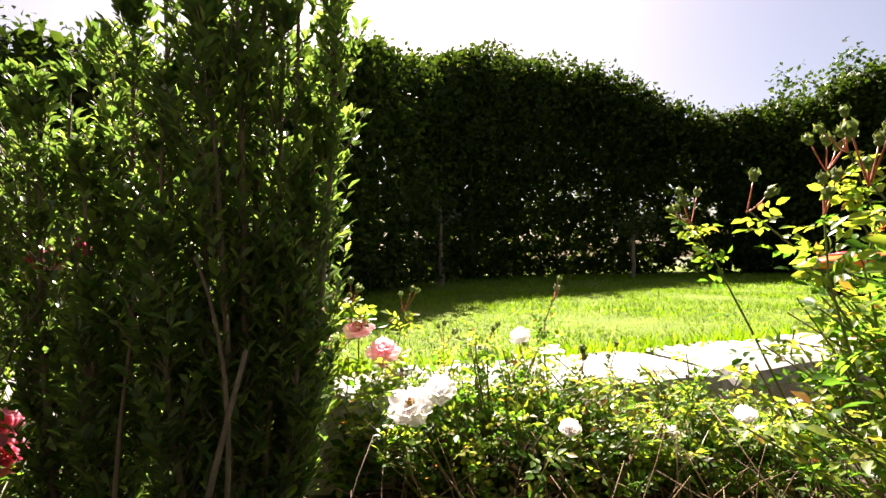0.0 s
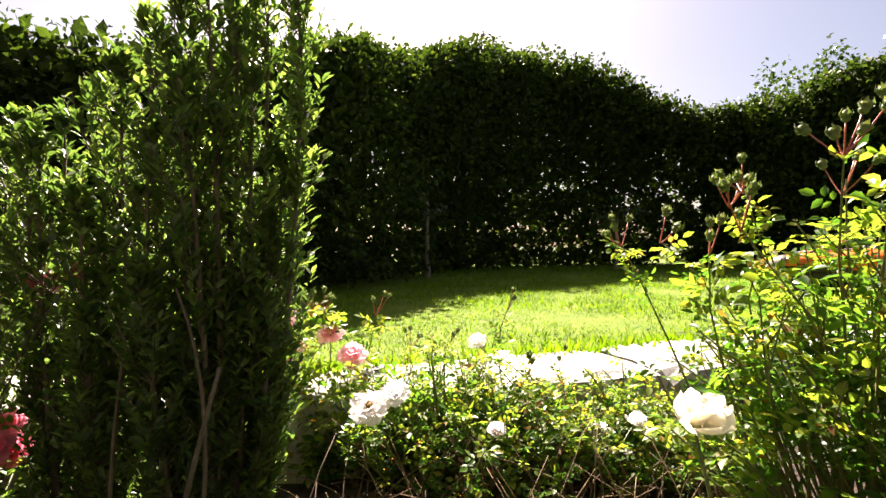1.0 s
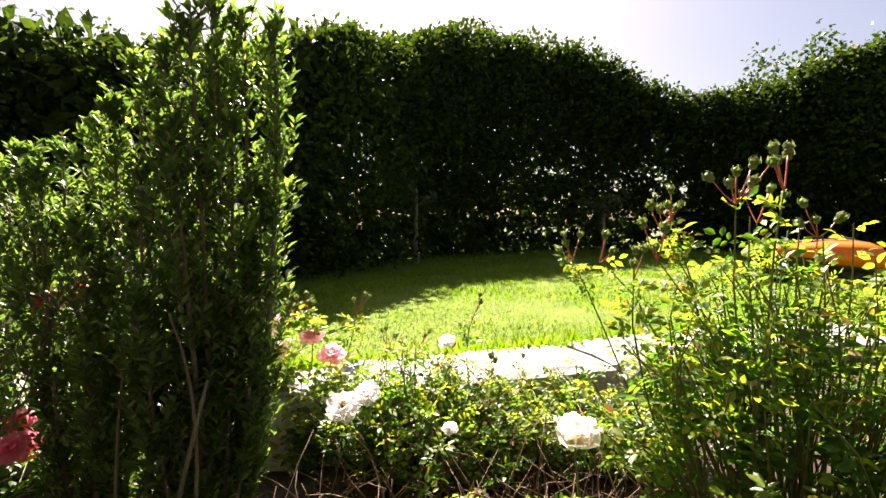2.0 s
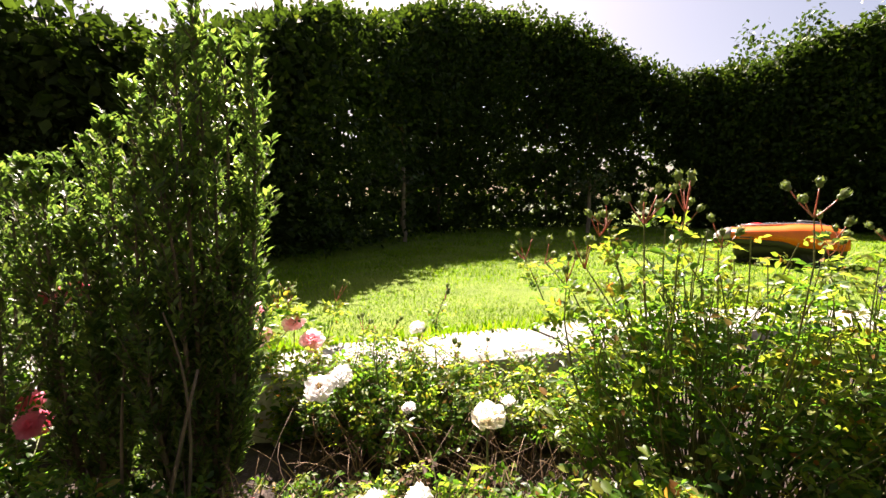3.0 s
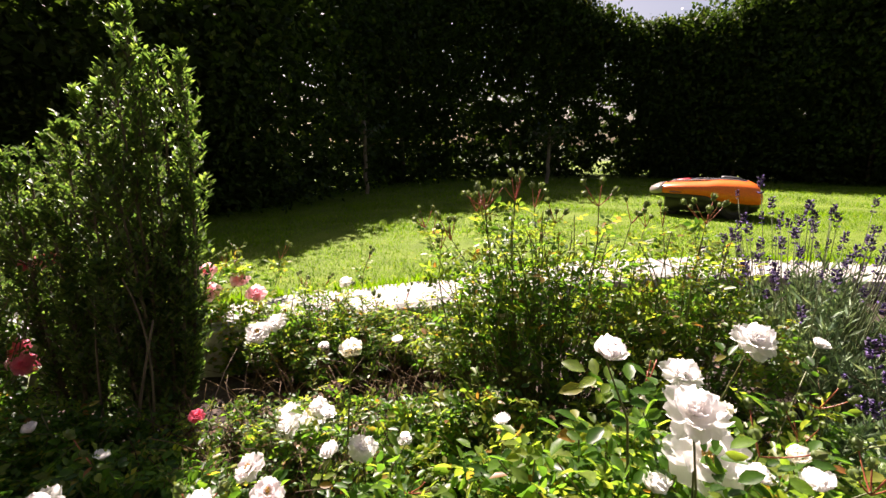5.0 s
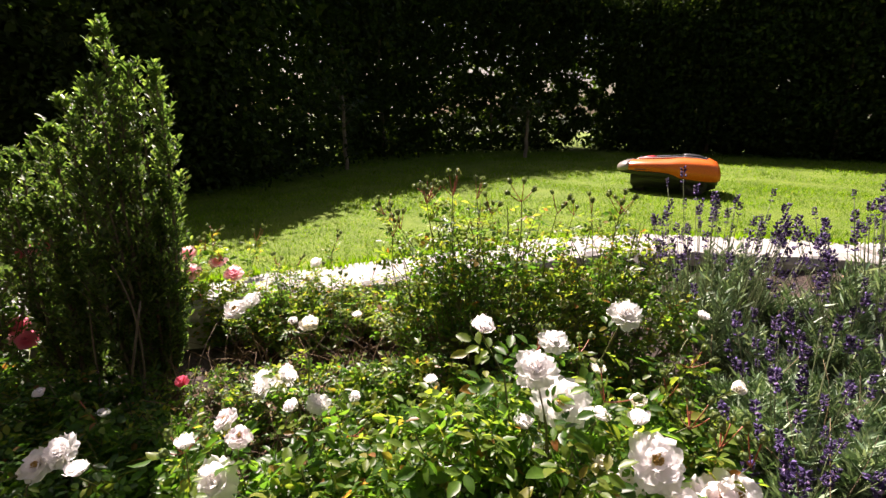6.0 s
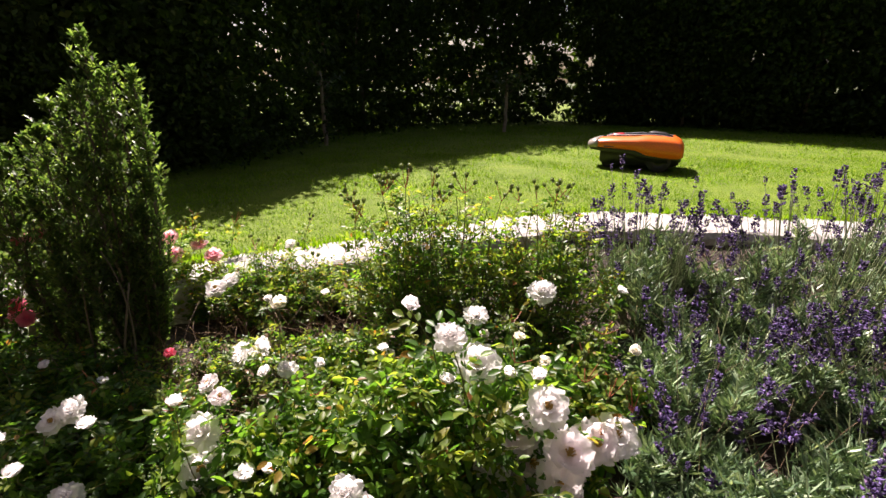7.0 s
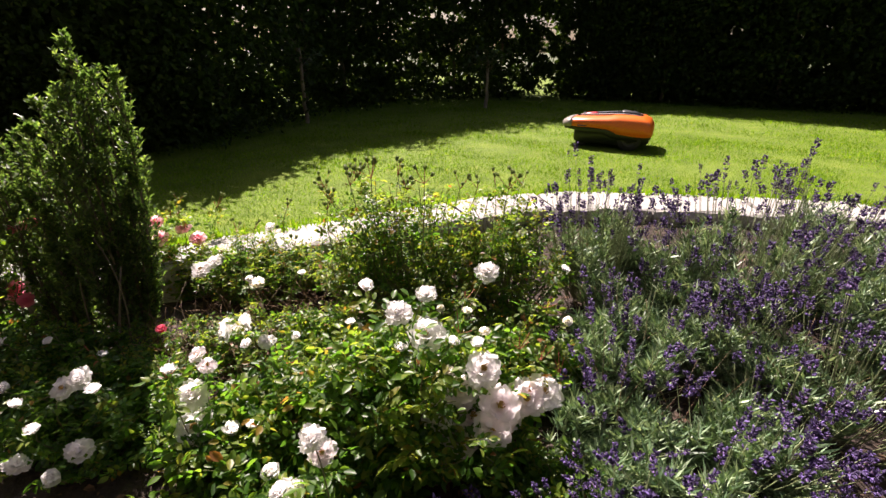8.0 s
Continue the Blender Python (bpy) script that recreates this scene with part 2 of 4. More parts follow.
def sky_block(name, x0, y0, x1, y1, height):
    """A plain dark timber wall out of sight, added to block sky light."""
    bm = bmesh.new()
    d = Vector((x1 - x0, y1 - y0, 0))
    side = Vector((-d.y, d.x, 0)).normalized() * 0.05
    lo = [Vector((x0, y0, -0.16)) + side, Vector((x1, y1, -0.16)) + side, Vector((x1, y1, -0.16)) - side, Vector((x0, y0, -0.16)) - side]
    vs = [bm.verts.new(p) for p in lo] + [bm.verts.new(p + Vector((0, 0, height))) for p in lo]
    for f in ((0, 1, 2, 3), (4, 5, 6, 7), (0, 1, 5, 4), (1, 2, 6, 5), (2, 3, 7, 6), (3, 0, 4, 7)):
        bm.faces.new([vs[k] for k in f])
    bmesh.ops.recalc_face_normals(bm, faces=bm.faces)
    tagged(new(name, bm_mesh(name, bm, M_SKY_BLOCK)), "unseen dark timber wall added to block sky light", "wall", kind="structure")


# unseen walls, added to cut the sky's fill and deepen the shade
sky_block("wall_south", -7.0, -2.4, 9.0, -2.4, 6.5)
sky_block("wall_east", 9.0, -2.4, 10.2, 4.2, 4.0)
sky_block("wall_west", -7.0, -2.4, -7.0, 0.6, 4.0)

h = Heap()
h.put([(-900, -900, -0.16), (900, -900, -0.16), (900, 2000, -0.16), (-900, 2000, -0.16)], {4: [[0, 1, 2, 3]]})
tagged(new("ground", h.mesh("ground", M_FIELD)), "dull green ground that runs on past the garden", "ground", kind="structure")


def lawn():
    h = Heap()
    edge = kerb_line + kerb_nrm * 0.10
    rows = 40
    far = np.stack([edge[:, 0] * 2.6, np.full(len(edge), 16.0)], -1)
    t = np.linspace(0, 1, rows) ** 2
    p = edge[None] * (1 - t)[:, None, None] + far[None] * t[:, None, None]
    z = np.array([[0.006 * noise.noise((a[0] * 1.5, a[1] * 1.5, 0)) for a in row] for row in p])
    v = np.concatenate([p, z[..., None]], -1)
    n = len(edge)
    low = v[0].copy()
    low[:, 2] = SOIL - 0.05
    allv = np.concatenate([low[None], v]).reshape(-1, 3)
    i, j = np.meshgrid(np.arange(rows), np.arange(n - 1), indexing="ij")
    q = np.stack([i * n + j, i * n + j + 1, (i + 1) * n + j + 1, (i + 1) * n + j], -1)
    h.put(allv, {4: q.reshape(-1, 4)})
    tagged(new("lawn", h.mesh("lawn", M_LAWN)), "short mown bright green lawn behind a stone edging", "lawn", kind="structure")


lawn()


def side_of_kerb(x, y):
    """Metres behind the kerb's middle line (positive on the lawn)."""
    d = np.stack([x, y], -1)[:, None] - kerb_line[None]
    k = np.argmin((d**2).sum(-1), 1)
    return (d[np.arange(len(k)), k] * kerb_nrm[k]).sum(-1)


def grass():
    rng = np.random.default_rng(5)
    h = Heap()
    for y0, y1, x0, x1, n, size in ((1.4, 2.8, -1.0, 4.2, 66000, 0.021), (2.8, 4.4, -2.2, 5.5, 70000, 0.025), (4.4, 7.4, -2.5, 8.0, 48000, 0.035)):
        x, y = rng.uniform(x0, x1, n), rng.uniform(y0, y1, n)
        keep = side_of_kerb(x, y) > 0.11
        x, y = x[keep], y[keep]
        n = len(x)
        a = rng.uniform(0, 2 * np.pi, n)
        tilt = rng.uniform(0.1, 0.9, n)
        d = np.stack([np.cos(a) * tilt, np.sin(a) * tilt, np.ones(n)], -1)
        nr = np.stack([np.cos(a), np.sin(a), np.full(n, -0.2)], -1)
        patch = np.array([0.8 + 0.5 * noise.noise((p * 2.2, q * 2.2, 3)) for p, q in zip(x, y)])
        h.swarm(BLADE, frames(d, nr, size * patch * rng.uniform(0.7, 1.3, n)), np.stack([x, y, np.full(n, -0.004)], -1))
    # longer blades that hang over the stone edging
    n = 6500
    k = rng.integers(0, len(kerb_line), n)
    p = kerb_line[k] + kerb_nrm[k] * rng.uniform(0.10, 0.17, n)[:, None] + rng.normal(0, 0.01, (n, 2))
    d = np.concatenate([-kerb_nrm[k] * rng.uniform(-0.2, 0.9, n)[:, None] + rng.normal(0, 0.3, (n, 2)), np.ones((n, 1))], -1)
    h.swarm(BLADE, frames(d, np.concatenate([kerb_nrm[k], np.zeros((n, 1))], -1) + rng.normal(0, 0.4, (n, 3)), rng.uniform(0.022, 0.045, n)), np.concatenate([p, np.zeros((n, 1))], -1))
    tagged(new("grass", h.mesh("grass", M_GRASS)), "dense short green grass blades of the lawn", "grass", kind="stuff")


grass()


def soil_z(x, y):
    """The soil's height: uneven, and banked up against the edging by the lavender."""
    z = np.array([SOIL + 0.022 * noise.noise((p * 5, q * 5, 1)) + 0.012 * noise.noise((p * 17, q * 17, 4)) for p, q in zip(x, y)])
    bank = np.clip((x - 0.75) / 0.4, 0, 1) * np.clip((side_of_kerb(x, y) + 0.6) / 0.45, 0, 1)
    return z + 0.075 * bank


def bed():
    xs = np.r_[np.linspace(-7.0, -1.3, 32)[:-1], np.linspace(-1.3, 3.0, 110)[:-1], np.linspace(3.0, 9.3, 34)]
    ys = np.r_[np.linspace(-2.36, -0.2, 22)[:-1], np.linspace(-0.2, 2.4, 66)]
    n, m = len(xs), len(ys)
    X, Y = np.meshgrid(xs, ys, indexing="ij")
    s = side_of_kerb(X.ravel(), Y.ravel()).reshape(X.shape)
    Z = soil_z(X.ravel(), Y.ravel()).reshape(X.shape)
    Z = np.where(s > 0.0, SOIL - 0.045, Z)
    h = Heap()
    i, j = np.meshgrid(np.arange(n - 1), np.arange(m - 1), indexing="ij")
    q = np.stack([i * m + j, (i + 1) * m + j, (i + 1) * m + j + 1, i * m + j + 1], -1).reshape(-1, 4)
    h.put(np.stack([X, Y, Z], -1).reshape(-1, 3), {4: q})
    tagged(new("flower_bed", h.mesh("flower_bed", M_SOIL)), "dark brown mulched soil of the flower bed", "soil", kind="structure")
    # dry leaves, chips and twigs lying on the soil
    rng = np.random.default_rng(9)
    h = Heap()
    k = 12000
    x, y = rng.uniform(-1.2, 3.0, k), rng.uniform(-0.6, 2.2, k)
    keep = side_of_kerb(x, y) < -0.14
    x, y = x[keep], y[keep]
    k = len(x)
    z = soil_z(x, y) + 0.003
    a = rng.uniform(0, 2 * np.pi, k)
    d = np.stack([np.cos(a), np.sin(a), rng.normal(0, 0.25, k)], -1)
    nr = np.stack([rng.normal(0, 0.4, k), rng.normal(0, 0.4, k), np.ones(k)], -1)
    h.swarm(RHOMB, frames(d, nr, rng.uniform(0.008, 0.026, k)), np.stack([x, y, z], -1))
    tagged(new("leaf_litter", h.mesh("leaf_litter", M_CHIP)), "dry brown leaves and bark chips on the soil", "leaf litter", kind="stuff")


bed()


def kerb_stones():
    rng = np.random.default_rng(3)
    edging = thing("stone_edging", "pale sunlit flagstone edging between lawn and bed", "edging", kind="structure")
    k = 0
    count = len(kerb_line)
    while k < count - 8:
        step = int(rng.integers(9, 14))
        e = min(k + step, count - 1)
        idx = np.linspace(k + 0.12, e - 0.12, 7)
        mid = np.stack([np.interp(idx, np.arange(count), kerb_line[:, c]) for c in range(2)], -1)
        nr = unit(np.stack([np.interp(idx, np.arange(count), kerb_nrm[:, c]) for c in range(2)], -1))
        wf, wb = 0.115 + 0.05 * min(1.0, max(0.0, (mid[3][0] - 0.7) / 0.5)) + rng.uniform(-0.012, 0.012), 0.135 + rng.uniform(-0.01, 0.01)
        top = 0.012 + rng.uniform(-0.006, 0.006)
        offs = [-wf + 0.004, -wf, -wf + 0.008, -wf + 0.03, -0.07, 0.0, 0.07, wb - 0.01, wb, wb]
        zs = [SOIL - 0.03, top - 0.035, top - 0.008, top, top, top, top, top - 0.002, top - 0.01, SOIL - 0.03]
        v = []
        for a in range(7):
            endk = 0.006 if a in (0, 6) else 0.0
            for b, (o, zz) in enumerate(zip(offs, zs)):
                j = rng.normal(0, 0.003) if 0 < b < 9 else 0
                p = mid[a] + nr[a] * (o + (rng.normal(0, 0.005) if b < 3 else 0))
                v.append((p[0], p[1], zz + j - (endk if 1 < b < 8 else 0)))
        q = [(a * 10 + b, (a + 1) * 10 + b, (a + 1) * 10 + b + 1, a * 10 + b + 1) for a in range(6) for b in range(9)]
        h = Heap()
        h.put(v, {4: np.array(q), 10: np.array([list(range(10)), list(range(69, 59, -1))])})
        part("flagstone", h.mesh("flagstone", M_STONE, False), edging)
        k = e


kerb_stones()


# ---- hedge and trees ----
HEDGE = np.array([(-7.00, 0.30), (-4.26, 1.65), (-2.16, 2.55), (-1.13, 3.00), (-0.77, 3.67), (-0.78, 4.98), (-0.50, 5.75), (-0.03, 6.65), (0.63, 7.32), (1.53, 7.66), (2.50, 7.81), (3.55, 7.32), (4.80, 6.50), (7.00, 5.60), (10.00, 4.20)])
HEDGE_TOP = np.array([1.60, 1.49, 1.41, 1.48, 1.71, 2.20, 2.54, 2.91, 3.01, 2.88, 2.30, 2.30, 2.60, 2.90, 3.00])
hedge_line = along_line(HEDGE, 220)
hedge_len = np.r_[0, np.cumsum(np.linalg.norm(np.diff(hedge_line, axis=0), axis=1))]
hedge_nrm = unit(np.gradient(hedge_line, axis=0))[:, ::-1] * np.array([-1, 1])
hedge_knots = np.r_[0, np.cumsum(np.linalg.norm(np.diff(HEDGE, axis=0), axis=1))]
hedge_knots = hedge_knots / hedge_knots[-1] * hedge_len[-1]


def hedge():
    rng = np.random.default_rng(21)
    root = thing("hedge", "tall dense dark green clipped hedge behind the lawn", "hedge", 0, 6, 0)
    h = Heap()
    n = 185000
    s = rng.uniform(0, hedge_len[-1], n)
    top = np.interp(s, hedge_knots, HEDGE_TOP)
    lump = np.array([noise.noise((a * 0.9, 7, 0)) * 0.12 + noise.noise((a * 3.1, 2, 0)) * 0.07 for a in np.linspace(0, hedge_len[-1], 600)])
    top = top + np.interp(s, np.linspace(0, hedge_len[-1], 600), lump) + np.abs(rng.normal(0, 0.03, n))
    v = rng.uniform(0, 1, n)
    z = 0.03 + (top - 0.03) * v
    depth = rng.beta(1.1, 1.3, n) * 0.95 - 0.12
    # the face swells and hollows, and thins out near the ground
    swell = np.array([noise.noise((a * 1.3, b * 1.6, 11)) * 0.16 + noise.noise((a * 4, b * 4, 5)) * 0.07 for a, b in zip(s, z)])
    depth = depth + swell
    hole = np.array([noise.noise((a * 4.4, b * 4.6, 30)) for a, b in zip(s, z)])
    s_end = hedge_knots[10]
    shut = np.where((s > hedge_knots[4]) & (s < s_end), np.clip((z - 1.2) / 0.6, 0, 1) * 0.2, 0.22)
    thin = np.clip((0.75 - z) / 0.75, 0, 1)
    sparse = (s > hedge_knots[4]) & (s < hedge_knots[6]) & (z > 0.25) & (z < 1.5)
    thin = np.where(sparse, 1.6, thin)
    keep = (rng.uniform(0, 1, n) > 0.25 * thin) & (hole > -0.10 - shut * 1.3)
    s, z, depth = s[keep], z[keep], depth[keep]
    n = len(s)
    p = np.stack([np.interp(s, hedge_len, hedge_line[:, c]) for c in range(2)], -1)
    nr = np.stack([np.interp(s, hedge_len, hedge_nrm[:, c]) for c in range(2)], -1)
    p = p + nr * depth[:, None]
    loc = np.concatenate([p, z[:, None]], -1)
    d = rng.normal(0, 1, (n, 3)) + np.concatenate([-nr * 0.5, np.full((n, 1), -0.1)], -1)
    up = rng.normal(0, 0.7, (n, 3)) + np.array([0, 0, 1.0])
    h.swarm(RHOMB, frames(d, up, rng.uniform(0.045, 0.085, n) * np.clip(0.6 + 0.4 * (s - hedge_knots[3]) / (hedge_knots[6] - hedge_knots[3]), 0.6, 1.0)), loc)
    # the dense old growth inside
    n = 112000
    s, v = rng.uniform(0, hedge_len[-1], n), rng.uniform(0, 1, n)
    z = 0.02 + (np.interp(s, hedge_knots, HEDGE_TOP) + np.interp(s, np.linspace(0, hedge_len[-1], 600), lump) - 0.1) * v
    shut = np.where((s > hedge_knots[4]) & (s < s_end), np.clip((z - 1.2) / 0.6, 0, 1) * 0.2, 0.22)
    keep = np.array([noise.noise((q * 4.4, w * 4.6, 30)) for q, w in zip(s, z)]) > -0.09 - shut * 1.3
    keep &= ~((s > hedge_knots[4]) & (s < hedge_knots[6]) & (z > 0.25) & (z < 1.5) & (rng.uniform(0, 1, n) < 0.62))
    s, z = s[keep], z[keep]
    n = len(s)
    p = np.stack([np.interp(s, hedge_len, hedge_line[:, c]) for c in range(2)], -1)
    nr = np.stack([np.interp(s, hedge_len, hedge_nrm[:, c]) for c in range(2)], -1)
    p = p + nr * rng.uniform(0.3, 1.15, n)[:, None]
    h.swarm(RHOMB, frames(rng.normal(0, 1, (n, 3)), rng.normal(0, 1, (n, 3)), rng.uniform(0.10, 0.17, n)), np.concatenate([p, z[:, None]], -1))
    # the dense crest
    n = 60000
    s = rng.uniform(0, hedge_len[-1], n)
    z = np.interp(s, hedge_knots, HEDGE_TOP) + np.interp(s, np.linspace(0, hedge_len[-1], 600), lump) - rng.uniform(0.02, 0.6, n)
    p = np.stack([np.interp(s, hedge_len, hedge_line[:, c]) for c in range(2)], -1)
    nr = np.stack([np.interp(s, hedge_len, hedge_nrm[:, c]) for c in range(2)], -1)
    p = p + nr * rng.uniform(0.05, 0.9, n)[:, None]
    h.swarm(RHOMB, frames(rng.normal(0, 1, (n, 3)), rng.normal(0, 1, (n, 3)), rng.uniform(0.08, 0.14, n)), np.concatenate([p, z[:, None]], -1))
    # the sunny far side
    n = 64000
    s, z = rng.uniform(0, hedge_len[-1], n), rng.uniform(0.0, 1.0, n) ** 1.1
    z = z * (np.interp(s, hedge_knots, HEDGE_TOP) - 0.02)
    shut = np.where((s > hedge_knots[4]) & (s < s_end), np.clip((z - 1.2) / 0.6, 0, 1) * 0.2, 0.22)
    keep = np.array([noise.noise((q * 4.4, w * 4.6, 30)) for q, w in zip(s, z)]) > -0.1 - shut * 1.3
    keep &= ~((s > hedge_knots[4]) & (s < hedge_knots[6]) & (z > 0.25) & (z < 1.5) & (rng.uniform(0, 1, n) < 0.5))
    s, z = s[keep], z[keep]
    n = len(s)
    p = np.stack([np.interp(s, hedge_len, hedge_line[:, c]) for c in range(2)], -1)
    nr = np.stack([np.interp(s, hedge_len, hedge_nrm[:, c]) for c in range(2)], -1)
    p = p + nr * rng.uniform(1.05, 1.35, n)[:, None]
    h.swarm(RHOMB, frames(rng.normal(0, 1, (n, 3)), rng.normal(0, 1, (n, 3)), rng.uniform(0.06, 0.12, n)), np.concatenate([p, z[:, None]], -1))
    part("foliage", h.mesh("hedge_foliage", M_HEDGE), root, m=pose(0, -6, 0))
    root.children[0]["kind"] = "stuff"
    # stems of the hedge plants
    for k in range(18):
        s0 = (k + rng.uniform(0.2, 0.8)) / 18 * hedge_len[-1]
        b = np.array([np.interp(s0, hedge_len, hedge_line[:, c]) for c in range(2)]) + np.array([np.interp(s0, hedge_len, hedge_nrm[:, c]) for c in range(2)]) * rng.uniform(0.35, 0.55)
        t = Heap()
        hh = np.interp(s0, hedge_knots, HEDGE_TOP) * 0.85
        pts = [np.array([b[0] + rng.normal(0, 0.02), b[1] - 6 + rng.normal(0, 0.02), q]) for q in np.linspace(-0.03, hh, 6)]
        tube(t, pts, 0.026, 0.01, 6)
        part("trunk", t.mesh("hedge_trunk", M_TWIG), root)


hedge()


def young_tree(x, y, height, r):
    """A thin pale trunk that stands before the hedge, with a few leafy shoots."""
    rng = np.random.default_rng(int(abs(x) * 100) + 3)
    root = thing("young_tree", "thin pale young trunk with sparse sunlit leaves before the hedge", "tree", x, y, 0, "young trees at the hedge")
    t = Heap()
    tube(t, [np.array([rng.normal(0, 0.006), rng.normal(0, 0.006), z]) for z in np.linspace(-0.03, height, 8)], r, r * 0.7, 7)
    part("trunk", t.mesh("young_trunk", M_BARK), root)
    c = Heap()
    for k in range(12):
        t = Heap()
        z0 = rng.uniform(0.5, 1.0) * height
        a = rng.uniform(0, 6.28)
        e = np.array([math.cos(a) * 0.28, math.sin(a) * 0.2, z0 + rng.uniform(0.0, 0.3)])
        pts = bezier(np.array([0, 0, z0]), np.array([e[0] * 0.4, e[1] * 0.4, z0 + 0.12]), e)
        tube(t, pts, 0.006, 0.002, 5)
        part("branch", t.mesh("young_branch", M_TWIG), root)
        n = 26
        loc = pts[rng.integers(1, 7, n)] + rng.normal(0, 0.035, (n, 3))
        c.swarm(OVAL, frames(rng.normal(0, 1, (n, 3)), rng.normal(0, 0.6, (n, 3)) + np.array([0, 0, 1]), rng.uniform(0.035, 0.07, n)), loc)
    part("crown", c.mesh("young_crown", M_TREE), root)


young_tree(-0.66, 4.88, 0.72, 0.022)
young_tree(1.30, 6.42, 0.62, 0.026)


def tree(x, y, height, spread, seed, n=9000):
    rng = np.random.default_rng(seed)
    root = thing("tree", "leafy broad green tree rising over the hedge", "tree", x, y, 0, "trees behind the hedge")
    t, c = Heap(), Heap()
    tube(t, [np.array([rng.normal(0, 0.03), rng.normal(0, 0.03), z]) for z in np.linspace(-0.1, height * 0.6, 7)], 0.09, 0.05, 9)
    part("trunk", t.mesh("tree_trunk", M_BARK), root)
    for k in range(16):
        a, up = rng.uniform(0, 6.28), rng.uniform(0.45, 1.0)
        rr = spread * rng.uniform(0.5, 1.0) * math.sqrt(max(0.1, 1.15 - up))
        e = np.array([math.cos(a) * rr, math.sin(a) * rr, height * up])
        s = np.array([0, 0, height * rng.uniform(0.3, 0.55)])
        pts = bezier(s, (s + e) / 2 + np.array([0, 0, 0.25]), e, 8)
        limb = Heap()
        tube(limb, pts, 0.03, 0.006, 6)
        part("limb", limb.mesh("tree_limb", M_BARK), root)
        for _ in range(7):
            f = pts[rng.integers(3, 8)] + rng.normal(0, 0.17, 3)
            m = n // 112
            loc = f + rng.normal(0, 0.11, (m, 3))
            c.swarm(RHOMB, frames(rng.normal(0, 1, (m, 3)) + np.array([0, -0.3, -0.3]), rng.normal(0, 0.6, (m, 3)) + np.array([0, 0, 1]), rng.uniform(0.06, 0.1, m)), loc)
    part("crown", c.mesh("tree_crown", M_TREE), root)


for args in ((4.3, 8.3, 3.0, 1.0, 4), (5.7, 7.9, 3.3, 1.15, 8), (7.6, 7.2, 3.6, 1.35, 12)):
    tree(*args)


# ---- upright evergreen shrubs ----
PRIVET = (np.array([[0, 0, 0], [0, 0.55, -0.05], [0, 1, -0.1], [-0.15, 0.25, 0.05], [-0.21, 0.6, 0.06], [0.15, 0.25, 0.05], [0.21, 0.6, 0.06]]), LEAF[1])


def shrub(label, cx, cy, leaders, seed, twigs=72, reach=0.046, stems=()):
    """Upright leaders, each clothed in short leafy side twigs; bare wood shows near the foot."""
    rng = np.random.default_rng(seed)
    root = thing("evergreen_shrub", label, "shrub", cx, cy, SOIL, "evergreen shrubs in the bed")
    wood, leaves = Heap(), Heap()
    for lx, ly, lz in leaders:
        tip = np.array([lx - cx, ly - cy, lz - SOIL])
        foot = np.array([tip[0] * 0.25, tip[1] * 0.25, -0.03])
        axis = bezier(foot, np.array([tip[0] * 1.0, tip[1] * 1.0, tip[2] * 0.4]) + rng.normal(0, 0.012, 3), tip, 14)
        w = Heap()
        tube(w, axis, 0.0055, 0.0012, 6)
        part("branch", w.mesh("shrub_branch", M_TWIG), root)
        for k in range(twigs):
            f = 1 - rng.uniform(0.0, 0.9) if k > 3 else 0.97
            if f < 0.3 and rng.uniform() < 0.3:
                continue
            s = np.array([np.interp(f, np.linspace(0, 1, 14), axis[:, c]) for c in range(3)])
            a = rng.uniform(0, 6.28)
            room = min(1.0, (tip[2] - s[2]) / 0.10 + 0.12)
            ln = reach * room * rng.uniform(0.5, 1.2)
            e = s + np.array([math.cos(a) * ln, math.sin(a) * ln, 0.012 + ln * rng.uniform(0.9, 1.9)])
            pts = bezier(s, np.array([s[0] * 0.3 + e[0] * 0.7, s[1] * 0.3 + e[1] * 0.7, s[2] * 0.7 + e[2] * 0.3]), e, 6)
            tube(wood, pts[[0, 2, 5]], 0.0012, 0.0006, 3)
            n = 14
            t = rng.uniform(0.1, 1.0, n) ** 0.85
            loc = np.stack([np.interp(t, np.linspace(0, 1, 6), pts[:, c]) for c in range(3)], -1)
            ax = unit(pts[-1] - pts[-3] + np.array([0, 0, 0.02]))
            b = rng.uniform(0, 6.28, n)
            out = np.stack([np.cos(b), np.sin(b), np.zeros(n)], -1)
            d = out + ax * rng.uniform(0.5, 1.9, n)[:, None]
            leaves.swarm(PRIVET, frames(d, ax[None] - out * 0.6 + rng.normal(0, 0.3, (n, 3)), rng.uniform(0.010, 0.0195, n)), loc + out * 0.0012)
    for sx, sy, tx, ty, tz, r in stems:
        w = Heap()
        a, b = np.array([sx - cx, sy - cy, -0.02]), np.array([tx - cx, ty - cy, tz - SOIL])
        tube(w, bezier(a, (a + b) / 2 + rng.normal(0, 0.03, 3), b, 10), r * 0.75, r * 0.35, 7)
        part("stem", w.mesh("shrub_stem", M_TWIG), root, "bare brown stem")
    part("twig_growth", wood.mesh("shrub_twigs", M_TWIG), root)["kind"] = "stuff"
    part("foliage", leaves.mesh("shrub_foliage", M_SHRUB), root)["kind"] = "stuff"


